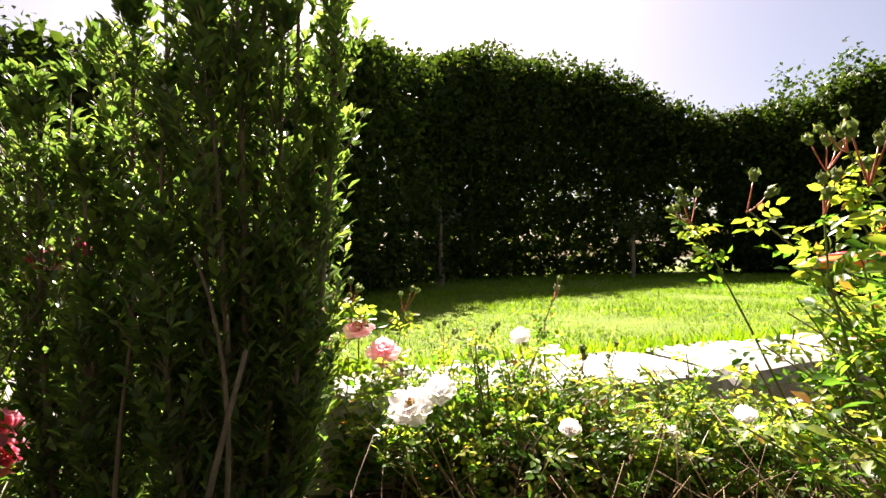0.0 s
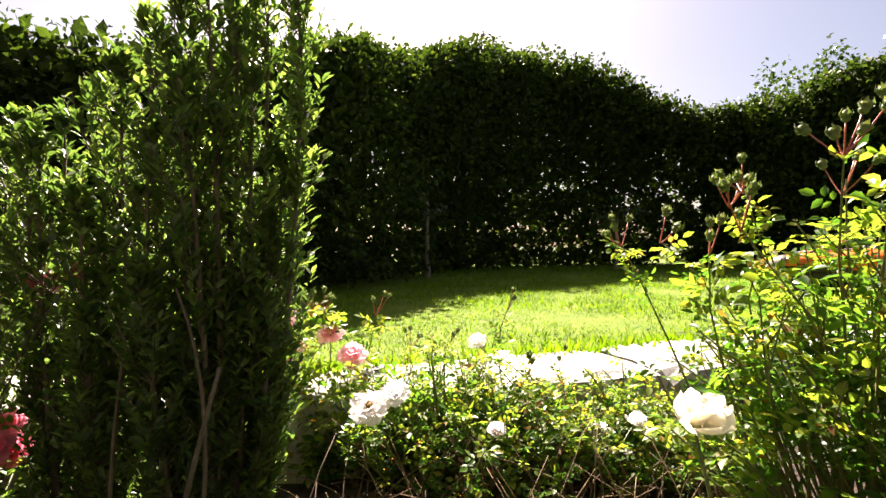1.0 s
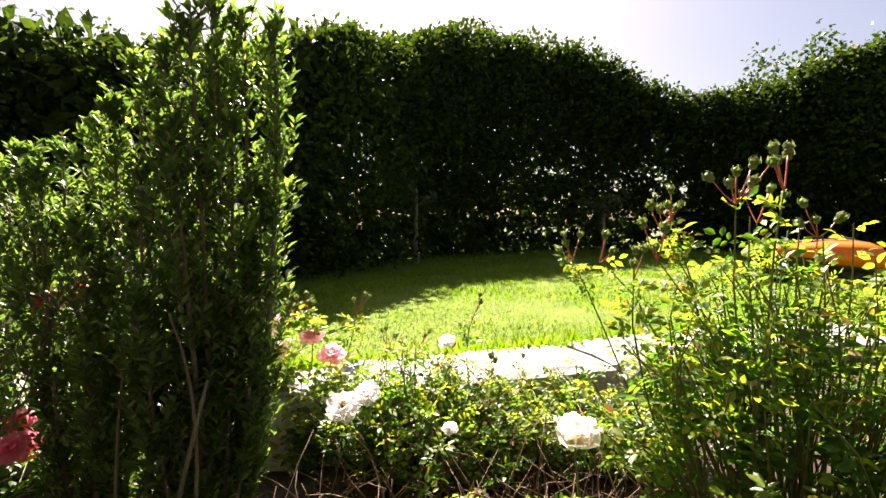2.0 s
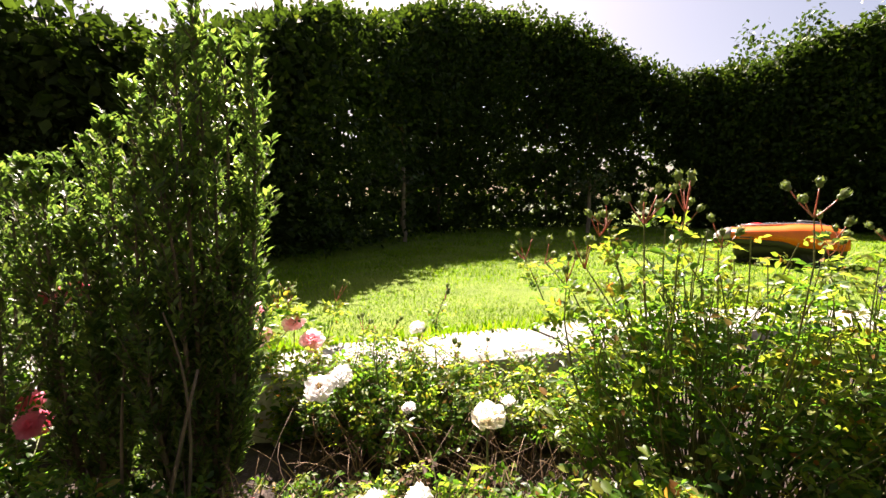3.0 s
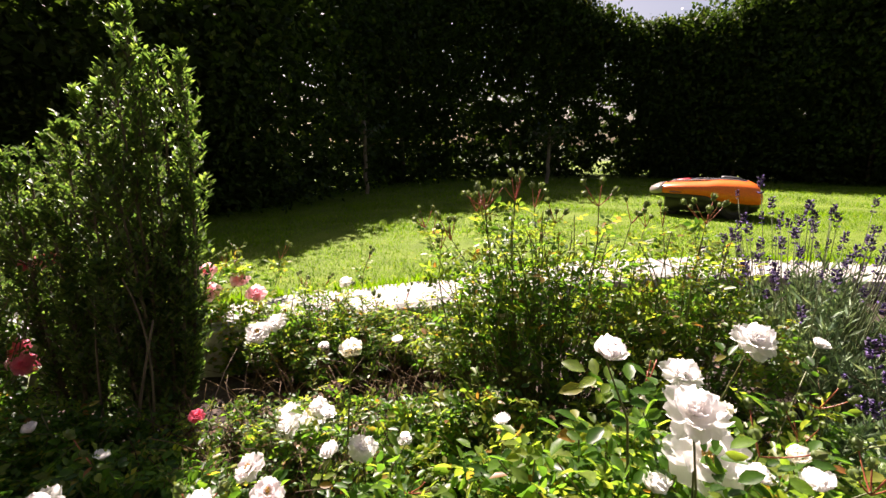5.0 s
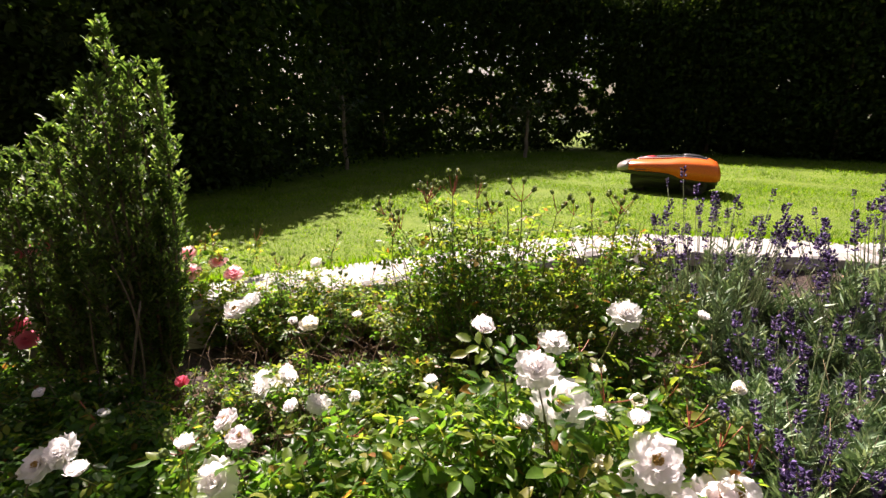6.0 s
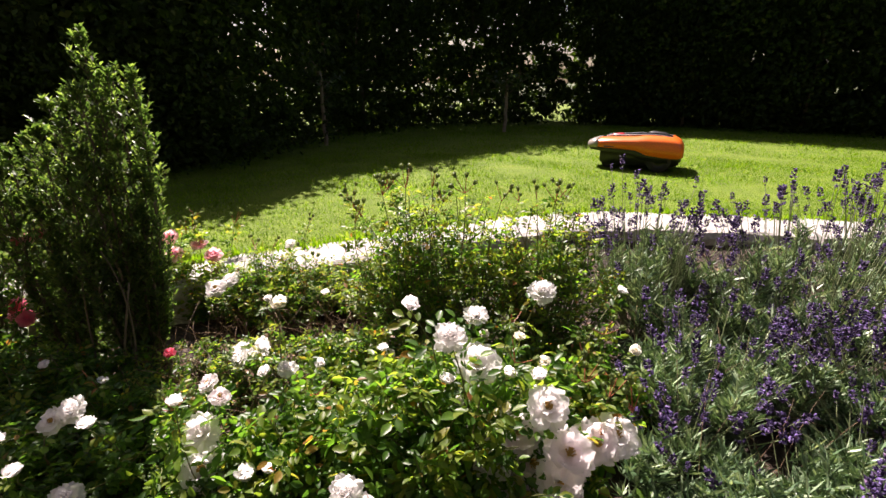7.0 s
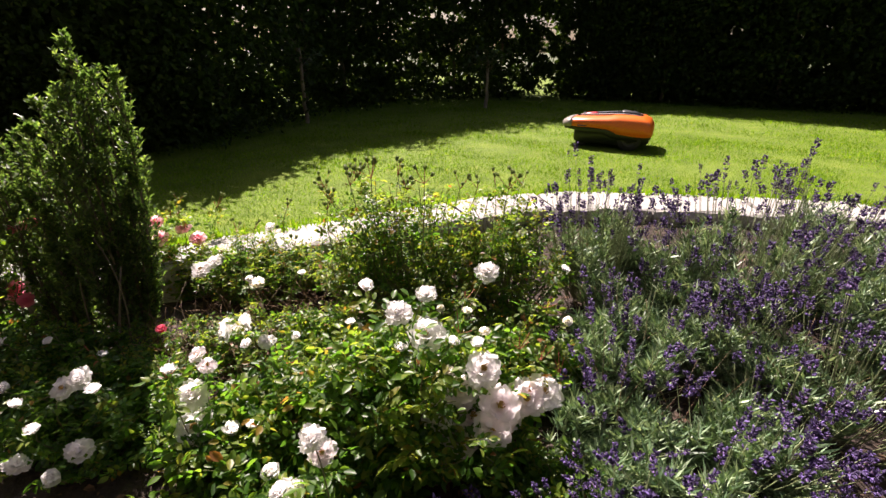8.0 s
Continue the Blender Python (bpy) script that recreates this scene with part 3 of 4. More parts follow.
shrub("tall upright evergreen shrub with small glossy leaves in the bed", -0.085, 1.16,
      [(-0.048, 1.15, 0.715), (-0.055, 1.165, 0.665), (-0.02, 1.18, 0.645), (0.012, 1.2, 0.635), (-0.045, 1.1, 0.6), (-0.115, 1.16, 0.595), (-0.155, 1.14, 0.57), (-0.08, 1.2, 0.6), (-0.085, 1.11, 0.565),
       (-0.01, 1.13, 0.48), (-0.06, 1.08, 0.47), (-0.14, 1.21, 0.53), (-0.185, 1.13, 0.51), (-0.003, 1.18, 0.4), (0.0, 1.22, 0.52), (-0.12, 1.1, 0.42), (-0.005, 1.15, 0.3), (-0.09, 1.06, 0.25), (-0.03, 1.2, 0.2), (-0.14, 1.16, 0.22), (-0.05, 1.13, 0.2), (-0.18, 1.08, 0.2)], 31, 80, 0.036,
      stems=[(-0.07, 1.04, -0.01, 1.07, 0.16, 0.0055), (-0.045, 1.05, -0.06, 1.07, 0.24, 0.004), (-0.13, 1.05, -0.12, 1.07, 0.2, 0.004)])
shrub("lower upright evergreen shrub with small leaves beside the taller one", -0.3, 1.17,
      [(-0.235, 1.15, 0.49), (-0.295, 1.15, 0.455), (-0.345, 1.14, 0.455), (-0.27, 1.2, 0.44), (-0.4, 1.17, 0.44), (-0.31, 1.13, 0.42), (-0.24, 1.22, 0.4), (-0.2, 1.17, 0.36), (-0.37, 1.22, 0.42), (-0.22, 1.1, 0.34),
       (-0.21, 1.2, 0.16)], 37, 80, 0.04)
shrub("broad upright evergreen shrub with small leaves ending the row", -0.58, 1.21,
      [(-0.46, 1.2, 0.44), (-0.52, 1.15, 0.42), (-0.55, 1.24, 0.45), (-0.62, 1.18, 0.42), (-0.7, 1.22, 0.41), (-0.48, 1.27, 0.4), (-0.66, 1.28, 0.4), (-0.76, 1.17, 0.36), (-0.42, 1.13, 0.33), (-0.44, 1.06, 0.3),
       (-0.6, 1.14, 0.2), (-0.7, 1.15, 0.2)], 41)


# ---- roses ----
def bloom_mesh(name, rings, material, seed, R=1.0):
    """A rose of cupped petals; rings of (count, lean at the foot, lean at the rim, length, width)."""
    rng = np.random.default_rng(seed)
    h = Heap()
    nu, nv = 7, 6
    u, v = np.meshgrid(np.linspace(-1, 1, nu), np.linspace(0, 1, nv), indexing="ij")
    i, j = np.meshgrid(np.arange(nu - 1), np.arange(nv - 1), indexing="ij")
    q = np.stack([i * nv + j, (i + 1) * nv + j, (i + 1) * nv + j + 1, i * nv + j + 1], -1).reshape(-1, 4)
    for count, l0, l1, length, width in rings:
        a0 = rng.uniform(0, 6.28)
        for k in range(count):
            a = a0 + 6.283 * k / count + rng.normal(0, 0.12)
            ln, wd = length * rng.uniform(0.9, 1.1), width * rng.uniform(0.9, 1.1)
            t0, t1 = np.radians(l0 + rng.normal(0, 6)), np.radians(l1 + rng.normal(0, 10))
            th = t0 + (t1 - t0) * v
            r = np.cumsum(np.sin(th), 1) / nv * ln
            z = np.cumsum(np.cos(th), 1) / nv * ln
            prof = np.sin(np.clip(v * 0.8 + 0.16, 0, 1) * np.pi) ** 0.6
            x = u * wd * prof * (0.35 + 0.65 * v ** 0.5)
            notch = -0.10 * ln * (1 - np.abs(u)) ** 2 * v**3
            curl = 0.22 * wd * u**2
            r2 = r + notch * np.sin(th) - curl * np.cos(th) * 0.6 + rng.normal(0, 0.008, u.shape)
            z2 = z + curl * np.sin(th) + 0.07 * v**3 * np.sin(u * 4.5 + rng.uniform(0, 6.28)) + rng.normal(0, 0.012, u.shape)
            p = np.stack([r2 * math.cos(a) - x * math.sin(a), r2 * math.sin(a) + x * math.cos(a), z2], -1) * R
            h.put(p.reshape(-1, 3), {4: q})
    return h.mesh(name, material)


DOUBLE = [(4, 16, -10, 0.6, 0.34), (6, 36, 18, 0.72, 0.38), (8, 58, 44, 0.86, 0.42), (9, 84, 84, 1.0, 0.44)]
OPEN = [(5, 50, 34, 0.62, 0.4), (6, 70, 60, 0.85, 0.52), (7, 88, 86, 1.0, 0.56)]
HALF = [(3, 5, -30, 0.75, 0.46), (4, 14, -14, 0.9, 0.58), (5, 28, 6, 1.0, 0.62), (4, 50, 34, 1.0, 0.6)]
BLOOMS = {
    "white": [bloom_mesh("white_rose", DOUBLE, M_PETAL_W, k) for k in (1, 2, 3)],
    "open": [bloom_mesh("open_white_rose", OPEN, M_PETAL_W, k) for k in (4, 5)],
    "blush": [bloom_mesh("blush_rose", OPEN, M_PETAL_B, k) for k in (6, 7, 8)],
    "cream": [bloom_mesh("cream_rose", HALF, M_PETAL_C, k) for k in (9, 10)],
    "half": [bloom_mesh("half_open_white_rose", HALF, M_PETAL_W, k) for k in (11, 12)],
    "pink": [bloom_mesh("pink_rose", DOUBLE, M_PETAL_P, k) for k in (13, 14, 15)],
    "red": [bloom_mesh("red_rose", DOUBLE, M_PETAL_R, k) for k in (16, 17)],
}
WORDS = {"white": "white double rose", "open": "open white rose with yellow stamens", "blush": "blush white rose", "cream": "cream half open rose",
         "half": "half open white rose", "pink": "pink double rose", "red": "deep pink rose"}


def stamen_mesh():
    rng = np.random.default_rng(2)
    h = Heap()
    for k in range(26):
        a, r = rng.uniform(0, 6.28), rng.uniform(0, 0.2)
        e = np.array([math.cos(a) * r, math.sin(a) * r, 0.32 + rng.uniform(-0.05, 0.08)])
        tube(h, [np.array([e[0] * 0.4, e[1] * 0.4, 0.05]), e, e + np.array([0, 0, 0.05])], 0.012, 0.035, 5)
    return h.mesh("stamens", M_STAMEN)


STAMENS = stamen_mesh()


def bud_mesh():
    """A green bud with its hip and pointed sepals."""
    h = Heap()
    prof = [(0.0, 0.16), (0.16, 0.33), (0.32, 0.36), (0.42, 0.30), (0.55, 0.42), (0.75, 0.46), (0.95, 0.34), (1.1, 0.12), (1.16, 0.02)]
    n = 9
    th = np.linspace(0, 6.283, n, endpoint=False)
    v = np.concatenate([np.stack([r * np.cos(th), r * np.sin(th), np.full(n, z)], -1) for z, r in prof])
    q = [(a * n + b, a * n + (b + 1) % n, (a + 1) * n + (b + 1) % n, (a + 1) * n + b) for a in range(len(prof) - 1) for b in range(n)]
    h.put(v, {4: np.array(q)})
    for k in range(5):
        a = 6.283 * k / 5
        c, s = math.cos(a), math.sin(a)
        w = 0.2
        p = [(0.3, -w), (0.3, w), (0.52, w * 0.8), (0.52, -w * 0.8), (0.3, 0.0)]
        zz = [0.42, 0.42, 0.8, 0.8, 1.35]
        h.put([(r * c - o * s, r * s + o * c, z) for (r, o), z in zip(p, zz)], {4: [[0, 1, 2, 3]], 3: [[3, 2, 4]]})
    return h.mesh("bud", M_BUD)


BUD = bud_mesh()


def compound_leaves(heap, loc, d, up, size, rng):
    """Leaves of five leaflets each."""
    n = len(loc)
    y = unit(d)
    x = unit(np.cross(y, up))
    z = np.cross(x, y)
    for along, side, k in ((1.0, 0, 1.0), (0.66, 1, 0.85), (0.66, -1, 0.85), (0.3, 1, 0.7), (0.3, -1, 0.7)):
        p = loc + y * (size * along * 1.35)[:, None] + x * (side * size * 0.06)[:, None]
        dd = y * (1.0 if side == 0 else 0.45) + x * side * 0.95 + rng.normal(0, 0.12, (n, 3)) + z * -0.12
        heap.swarm(LEAF_FINE if size.mean() > 0.0215 else LEAF if size.mean() > 0.0148 else RHOMB, frames(dd, z + rng.normal(0, 0.28, (n, 3)), size * k * rng.uniform(0.85, 1.1, n)), p)


def rose_bush(label, cx, cy, rx, ry, top, canes, blooms=(), buds=(), seed=0, young=0.15, size=0.021, per=9, low=0.2, dry=0.0, name="rose_bush"):
    rng = np.random.default_rng(seed)
    root = thing(name, label, "rose bush", cx, cy, SOIL, "rose bushes in the bed")
    leaf, fresh, old = Heap(), Heap(), Heap()
    per, canes = int(per * 1.22), canes * 2
    H = top - SOIL
    ends = []
    for k in range(canes):
        u, a = math.sqrt(rng.uniform(0, 1)), rng.uniform(0, 6.28)
        ends.append((np.array([math.cos(a) * rx * u, math.sin(a) * ry * u, max(0.03, H * (1 - 0.5 * u * u) * rng.uniform(low, 1.0))]), "leaf"))
    ends += [(np.array([b[0] - cx, b[1] - cy, b[2] - SOIL - 0.008]), "bloom") for b in blooms]
    ends += [(np.array([b[0] - cx, b[1] - cy, b[2] - SOIL - 0.03]), "buds") for b in buds]
    for e, kind in ends:
        s = np.array([e[0] * 0.35 + rng.normal(0, 0.03), e[1] * 0.35 + rng.normal(0, 0.03), -0.01])
        mid = np.array([e[0] * 0.75 + rng.normal(0, 0.045), e[1] * 0.75 + rng.normal(0, 0.045), e[2] * rng.uniform(0.55, 0.85)])
        pts = bezier(s, mid, e, 9)
        wood = Heap()
        tube(wood, pts[::2], 0.0021, 0.0009, 4)
        part("cane", wood.mesh("rose_cane", M_CANE), root)
        n = {"leaf": per, "bloom": max(4, per - 2), "buds": per + 12}[kind]
        t = rng.uniform(0.45 if low >= 0.6 else 0.35, {"leaf": 1.0, "bloom": 0.9, "buds": 0.98}[kind], n)
        loc = np.stack([np.interp(t, np.linspace(0, 1, 9), pts[:, c]) for c in range(3)], -1)
        a = rng.uniform(0, 6.28, n)
        d = np.stack([np.cos(a), np.sin(a), rng.uniform(-0.1, 0.7, n)], -1) + unit(e * np.array([1, 1, 0.0]) + 1e-6) * 0.3
        up = rng.normal(0, 0.6, (n, 3)) + np.array([0, 0.1, 1.0])
        sz = size * rng.uniform(0.65, 1.15, n)
        isy = (t > 0.75) & (rng.uniform(0, 1, n) < young * 2.2)
        iso = ~isy & (rng.uniform(0, 1, n) < dry)
        isn = ~isy & ~iso
        if isn.any():
            compound_leaves(leaf, loc[isn], d[isn], up[isn], sz[isn], rng)
        if iso.any():
            compound_leaves(old, loc[iso], d[iso] - np.array([0, 0, 0.6]), up[iso], sz[iso] * 0.8, rng)
        if isy.any():
            compound_leaves(fresh, loc[isy], d[isy], up[isy], sz[isy], rng)
    for x, y, z, r, kind, *face in blooms:
        f = Vector(face[0]) + Vector((0, 0, 0.65)) if face else Vector((rng.normal(0, 0.35), rng.normal(-0.25, 0.35), 1.0))
        m = Matrix.Translation((x - cx, y - cy, z - SOIL - r * 0.35)) @ f.to_track_quat("Z", "Y").to_matrix().to_4x4() @ Matrix.Rotation(rng.uniform(0, 6.28), 4, "Z") @ Matrix.Scale(r * 1.22, 4)
        pool = BLOOMS[kind]
        ob = part("rose", pool[int(rng.integers(len(pool)))], root, WORDS[kind], m)
        if kind in ("open", "blush"):
            part("stamen_tuft", STAMENS, ob)
    for x, y, z, *cnt in buds:
        k = cnt[0] if cnt else int(rng.integers(3, 7))
        c = np.array([x - cx, y - cy, z - SOIL])
        for _ in range(k):
            e = c + np.array([*rng.normal(0, 0.015, 2), rng.uniform(-0.02, 0.012)]) * (1 if k > 1 else 0.2)
            s = c + np.array([0, 0, -0.034])
            red = Heap()
            tube(red, bezier(s, (s + e) / 2 + np.array([0, 0, -0.004]), e, 5), 0.001, 0.0008, 5)
            part("bud_stem", red.mesh("bud_stem", M_RED), root, "reddish bud stem")
            f = Vector(e - s)
            r = rng.uniform(0.0095, 0.0135)
            part("bud", BUD, root, "", Matrix.Translation(Vector(e)) @ f.to_track_quat("Z", "Y").to_matrix().to_4x4() @ Matrix.Scale(r, 4))
    part("foliage", leaf.mesh("rose_foliage", M_ROSE_LEAF), root)["kind"] = "stuff"
    if old.n:
        part("withered_foliage", old.mesh("withered_foliage", M_CHIP), root, "withered brown leaves")["kind"] = "stuff"
    if fresh.n:
        part("young_foliage", fresh.mesh("young_rose_foliage", M_ROSE_YOUNG), root, "yellow green young leaves")["kind"] = "stuff"


rose_bush("pink flowering rose bush at the stone edging", -0.12, 1.44, 0.14, 0.10, 0.115, 44,
          [(-0.154, 1.459, 0.149, 0.024, "pink", (0.3, -1, 0.5)), (-0.077, 1.479, 0.121, 0.023, "pink", (0.3, -1, 0.7)), (-0.028, 1.474, 0.084, 0.026, "pink", (0.3, -1, 0.8)),
           (-0.135, 1.44, 0.098, 0.026, "pink", (0.0, -1, 0.6)), (-0.195, 1.45, 0.11, 0.018, "pink", (-0.5, -1, 0.5)), (-0.165, 1.43, 0.075, 0.016, "red", (0, -1, 0.3)), (-0.12, 1.42, 0.02, 0.014, "red", (0, -1, 0.5))],
          [(-0.1, 1.50, 0.19, 3), (-0.13, 1.51, 0.175, 4), (-0.059, 1.69, 0.154, 3), (-0.242, 1.756, 0.168, 2)], 51, 0.5)
rose_bush("low white flowering rose bush beside the stone edging", 0.16, 1.42, 0.27, 0.14, 0.125, 120,
          [(0.075, 1.28, 0.058, 0.024, "open", (0.1, -1, 0.7)), (0.105, 1.31, 0.068, 0.021, "white", (0.1, -1, 0.9)), (0.076, 1.404, 0.04, 0.018, "white"), (0.26, 1.205, 0.06, 0.014, "half")],
          [(0.204, 1.562, 0.09, 2), (0.259, 1.589, 0.19, 3), (0.05, 1.6, 0.1, 3), (0.14, 1.55, 0.12, 2)], 52, 0.3, 0.0155, 10, 0.4, 0.15)
rose_bush("low rose bush with white flowers along the edging", 0.46, 1.53, 0.27, 0.13, 0.08, 100,
          [(0.42, 1.667, -0.085 + 0.03, 0.02, "half"), (0.424, 1.52, -0.05, 0.02, "white"), (0.327, 1.477, -0.07, 0.017, "half"), (0.417, 1.466, -0.03, 0.02, "blush"), (0.621, 1.514, 0.006, 0.02, "blush"),
           (0.254, 1.494, 0.085, 0.016, "white"), (0.2, 1.55, 0.10, 0.017, "white")],
          [(0.36, 1.62, 0.06, 2), (0.3, 1.5, 0.08, 2)], 53, 0.3, 0.0145, 11, 0.2, 0.12)
rose_bush("tall rose bush full of green buds before the lawn", 0.73, 1.25, 0.28, 0.18, 0.38, 108,
          [(0.423, 1.2, 0.081, 0.015, "half"), (1.092, 1.368, 0.126, 0.018, "white"), (0.633, 1.2, 0.15, 0.014, "cream")],
          [(0.448, 1.43, 0.314, 5), (0.575, 1.35, 0.368, 5), (0.597, 1.149, 0.40, 6), (0.531, 1.206, 0.33, 4), (0.583, 1.325, 0.385, 4), (0.651, 1.16, 0.415, 5), (0.791, 1.137, 0.41, 4),
           (0.508, 1.231, 0.305, 3), (0.736, 1.25, 0.36, 4), (0.886, 1.268, 0.36, 3), (0.70, 1.33, 0.38, 4), (0.48, 1.33, 0.32, 2)], 54, 0.34, 0.0185, 6, 0.6)
rose_bush("budding rose bush next to the lavender", 1.02, 1.29, 0.22, 0.18, 0.34, 84,
          [(1.084, 1.391, 0.112, 0.016, "white"), (0.9, 1.2, 0.13, 0.014, "cream")],
          [(1.023, 1.259, 0.363, 4), (0.94, 1.35, 0.34, 3), (1.08, 1.4, 0.34, 3), (1.0, 1.42, 0.33, 3)], 55, 0.36, 0.018, 6, 0.6)
rose_bush("low rose bush with dry canes in the middle of the bed", 0.36, 1.06, 0.22, 0.16, 0.06, 64,
          [(0.266, 1.018, 0.0, 0.024, "white"), (0.3, 1.035, 0.005, 0.02, "open"), (0.247, 1.06, 0.0, 0.018, "white"), (0.372, 0.926, 0.083, 0.016, "half"), (0.404, 0.955, 0.175, 0.022, "cream", (0.3, -0.6, 0.6))],
          (), 56, 0.2, 0.0155, 9, 0.2, 0.35)
rose_bush("white rose bush in full flower at the front of the bed", 0.78, 0.75, 0.25, 0.21, 0.22, 130,
          [(0.942, 0.91, 0.243, 0.024, "white", (0, -1, 0.8)), (0.773, 0.676, 0.276, 0.022, "white", (0, -1, 0.9)), (0.817, 0.735, 0.198, 0.03, "open", (0, -1, 0.7)), (1.165, 1.121, 0.146, 0.017, "half"),
           (0.712, 0.71, 0.302, 0.018, "half", (0.2, -0.5, 1)), (0.813, 0.80, 0.245, 0.018, "white"), (0.768, 0.718, 0.164, 0.018, "half"), (0.794, 0.715, 0.12, 0.018, "half"), (0.898, 0.867, 0.158, 0.015, "cream"),
           (0.885, 0.707, 0.092, 0.033, "blush", (0, -1, 0.6)), (0.908, 0.69, 0.045, 0.037, "blush", (0, -1, 0.5)), (0.956, 0.658, 0.095, 0.034, "blush", (0, -1, 0.6)), (0.924, 0.692, 0.151, 0.03, "open", (0, -1, 0.9)),
           (1.049, 0.728, 0.07, 0.034, "open", (0.1, -1, 0.6)), (1.012, 0.71, 0.072, 0.033, "blush", (0, -1, 0.5)), (0.86, 0.685, 0.035, 0.03, "open", (-0.2, -1, 0.5)), (0.975, 0.70, 0.035, 0.028, "blush", (0, -1, 0.3)), (0.677, 0.731, 0.076, 0.026, "open", (-0.2, -1, 0.5)), (0.729, 0.84, 0.0, 0.02, "white"),
           (0.633, 0.896, 0.106, 0.015, "half"), (0.83, 0.74, 0.08, 0.02, "cream", (0, -1, 0.3)), (0.732, 0.8, 0.0, 0.02, "white"), (0.93, 0.79, 0.16, 0.015, "cream"), (0.85, 0.66, 0.09, 0.016, "half"),
           (0.806, 0.709, 0.080, 0.017, "half"), (0.841, 0.699, 0.090, 0.02, "cream"), (0.885, 0.655, 0.02, 0.034, "blush", (0, -1, 0.4)), (0.842, 0.66, 0.075, 0.028, "open", (-0.1, -1, 0.5)), (0.945, 0.65, 0.05, 0.032, "blush", (0.1, -1, 0.5)), (0.693, 0.680, -0.020, 0.016, "half"), (0.726, 0.695, 0.000, 0.017, "white"), (0.865, 0.738, 0.170, 0.015, "half"), (0.920, 0.730, 0.170, 0.017, "half"), (0.866, 0.695, 0.130, 0.014, "cream")],
          [(0.88, 0.76, 0.21, 3), (0.8, 0.86, 0.22, 3), (1.05, 0.95, 0.1, 3), (1.005, 0.78, 0.16, 5), (1.05, 0.78, 0.13, 5), (1.09, 0.77, 0.11, 4)], 57, 0.2, 0.026, 8)
rose_bush("leafy white rose bush at the front of the bed", 0.48, 0.74, 0.20, 0.17, 0.05, 95,
          [(0.345, 0.721, 0.051, 0.03, "white", (-0.2, -1, 0.7)), (0.348, 0.70, -0.01, 0.036, "open", (-0.1, -1, 0.4)), (0.471, 0.681, 0.0, 0.018, "half"), (0.443, 0.693, -0.055, 0.02, "cream"), (0.43, 0.70, -0.02, 0.019, "half"),
           (0.317, 0.704, 0.112, 0.018, "half"), (0.36, 0.76, 0.09, 0.016, "blush"), (0.40, 0.86, 0.07, 0.016, "half"), (0.44, 0.87, 0.075, 0.018, "white"), (0.624, 1.0, 0.028, 0.018, "half"),
           (0.491, 0.926, 0.050, 0.014, "half"), (0.551, 0.582, 0.000, 0.021, "half", (-0.2, -1, 0.8)), (0.593, 0.542, 0.000, 0.02, "open"), (0.435, 0.670, 0.000, 0.02, "half"), (0.318, 1.029, 0.030, 0.018, "white"), (0.312, 0.811, 0.080, 0.018, "blush")],
          [(0.3, 0.72, 0.12, 4), (0.52, 0.8, 0.1, 3)], 58, 0.15, 0.027, 8)
rose_bush("rose bush with spent white flowers close to the path", 0.66, 0.50, 0.18, 0.14, 0.03, 70,
          [(0.65, 0.53, 0.135, 0.02, "white", (-0.1, -1, 0.7)), (0.655, 0.55, 0.085, 0.021, "blush", (0, -1, 0.5)), (0.6, 0.5, 0.05, 0.02, "half", (0, -1, 0.8)), (0.62, 0.47, 0.0, 0.02, "cream")],
          (), 59, 0.15, 0.027, 8)
rose_bush("shaded white rose bush beside the evergreen shrub", 0.06, 0.80, 0.24, 0.2, 0.02, 80,
          [(0.157, 0.687, 0.113, 0.02, "white", (0, -1, 0.5)), (0.13, 0.675, 0.10, 0.019, "open", (0, -1, 0.4)), (0.066, 0.847, 0.041, 0.014, "half"), (0.1, 0.62, 0.04, 0.018, "half"), (0.17, 0.62, 0.0, 0.02, "white"),
           (0.2, 0.66, 0.1, 0.018, "half"), (0.03, 0.66, 0.06, 0.016, "half"), (0.06, 0.6, -0.02, 0.018, "white"), (0.14, 0.58, -0.03, 0.02, "half"), (-0.05, 0.72, 0.05, 0.016, "half")],
          [(0.066, 0.83, 0.08, 2)], 60, 0.1, 0.02)
rose_bush("deep pink rose bush in the shade of the shrubs", -0.42, 1.0, 0.18, 0.14, 0.05, 50,
          [(-0.452, 1.19, 0.03, 0.022, "red", (0.6, -1, 0.3)), (-0.47, 1.2, -0.005, 0.023, "pink", (0.6, -1, 0.2)), (-0.43, 1.185, -0.005, 0.02, "red", (0.6, -1, 0.4)), (-0.3, 1.07, 0.06, 0.018, "red", (0.5, -1, 0.3)), (-0.315, 1.15, 0.245, 0.016, "pink", (0.6, -1, 0.2)), (-0.29, 1.155, 0.255, 0.015, "red", (0.6, -1, 0.3)),
           (-0.335, 1.145, 0.24, 0.014, "red", (0.6, -1, 0.3))], (), 61, 0.1, 0.018)


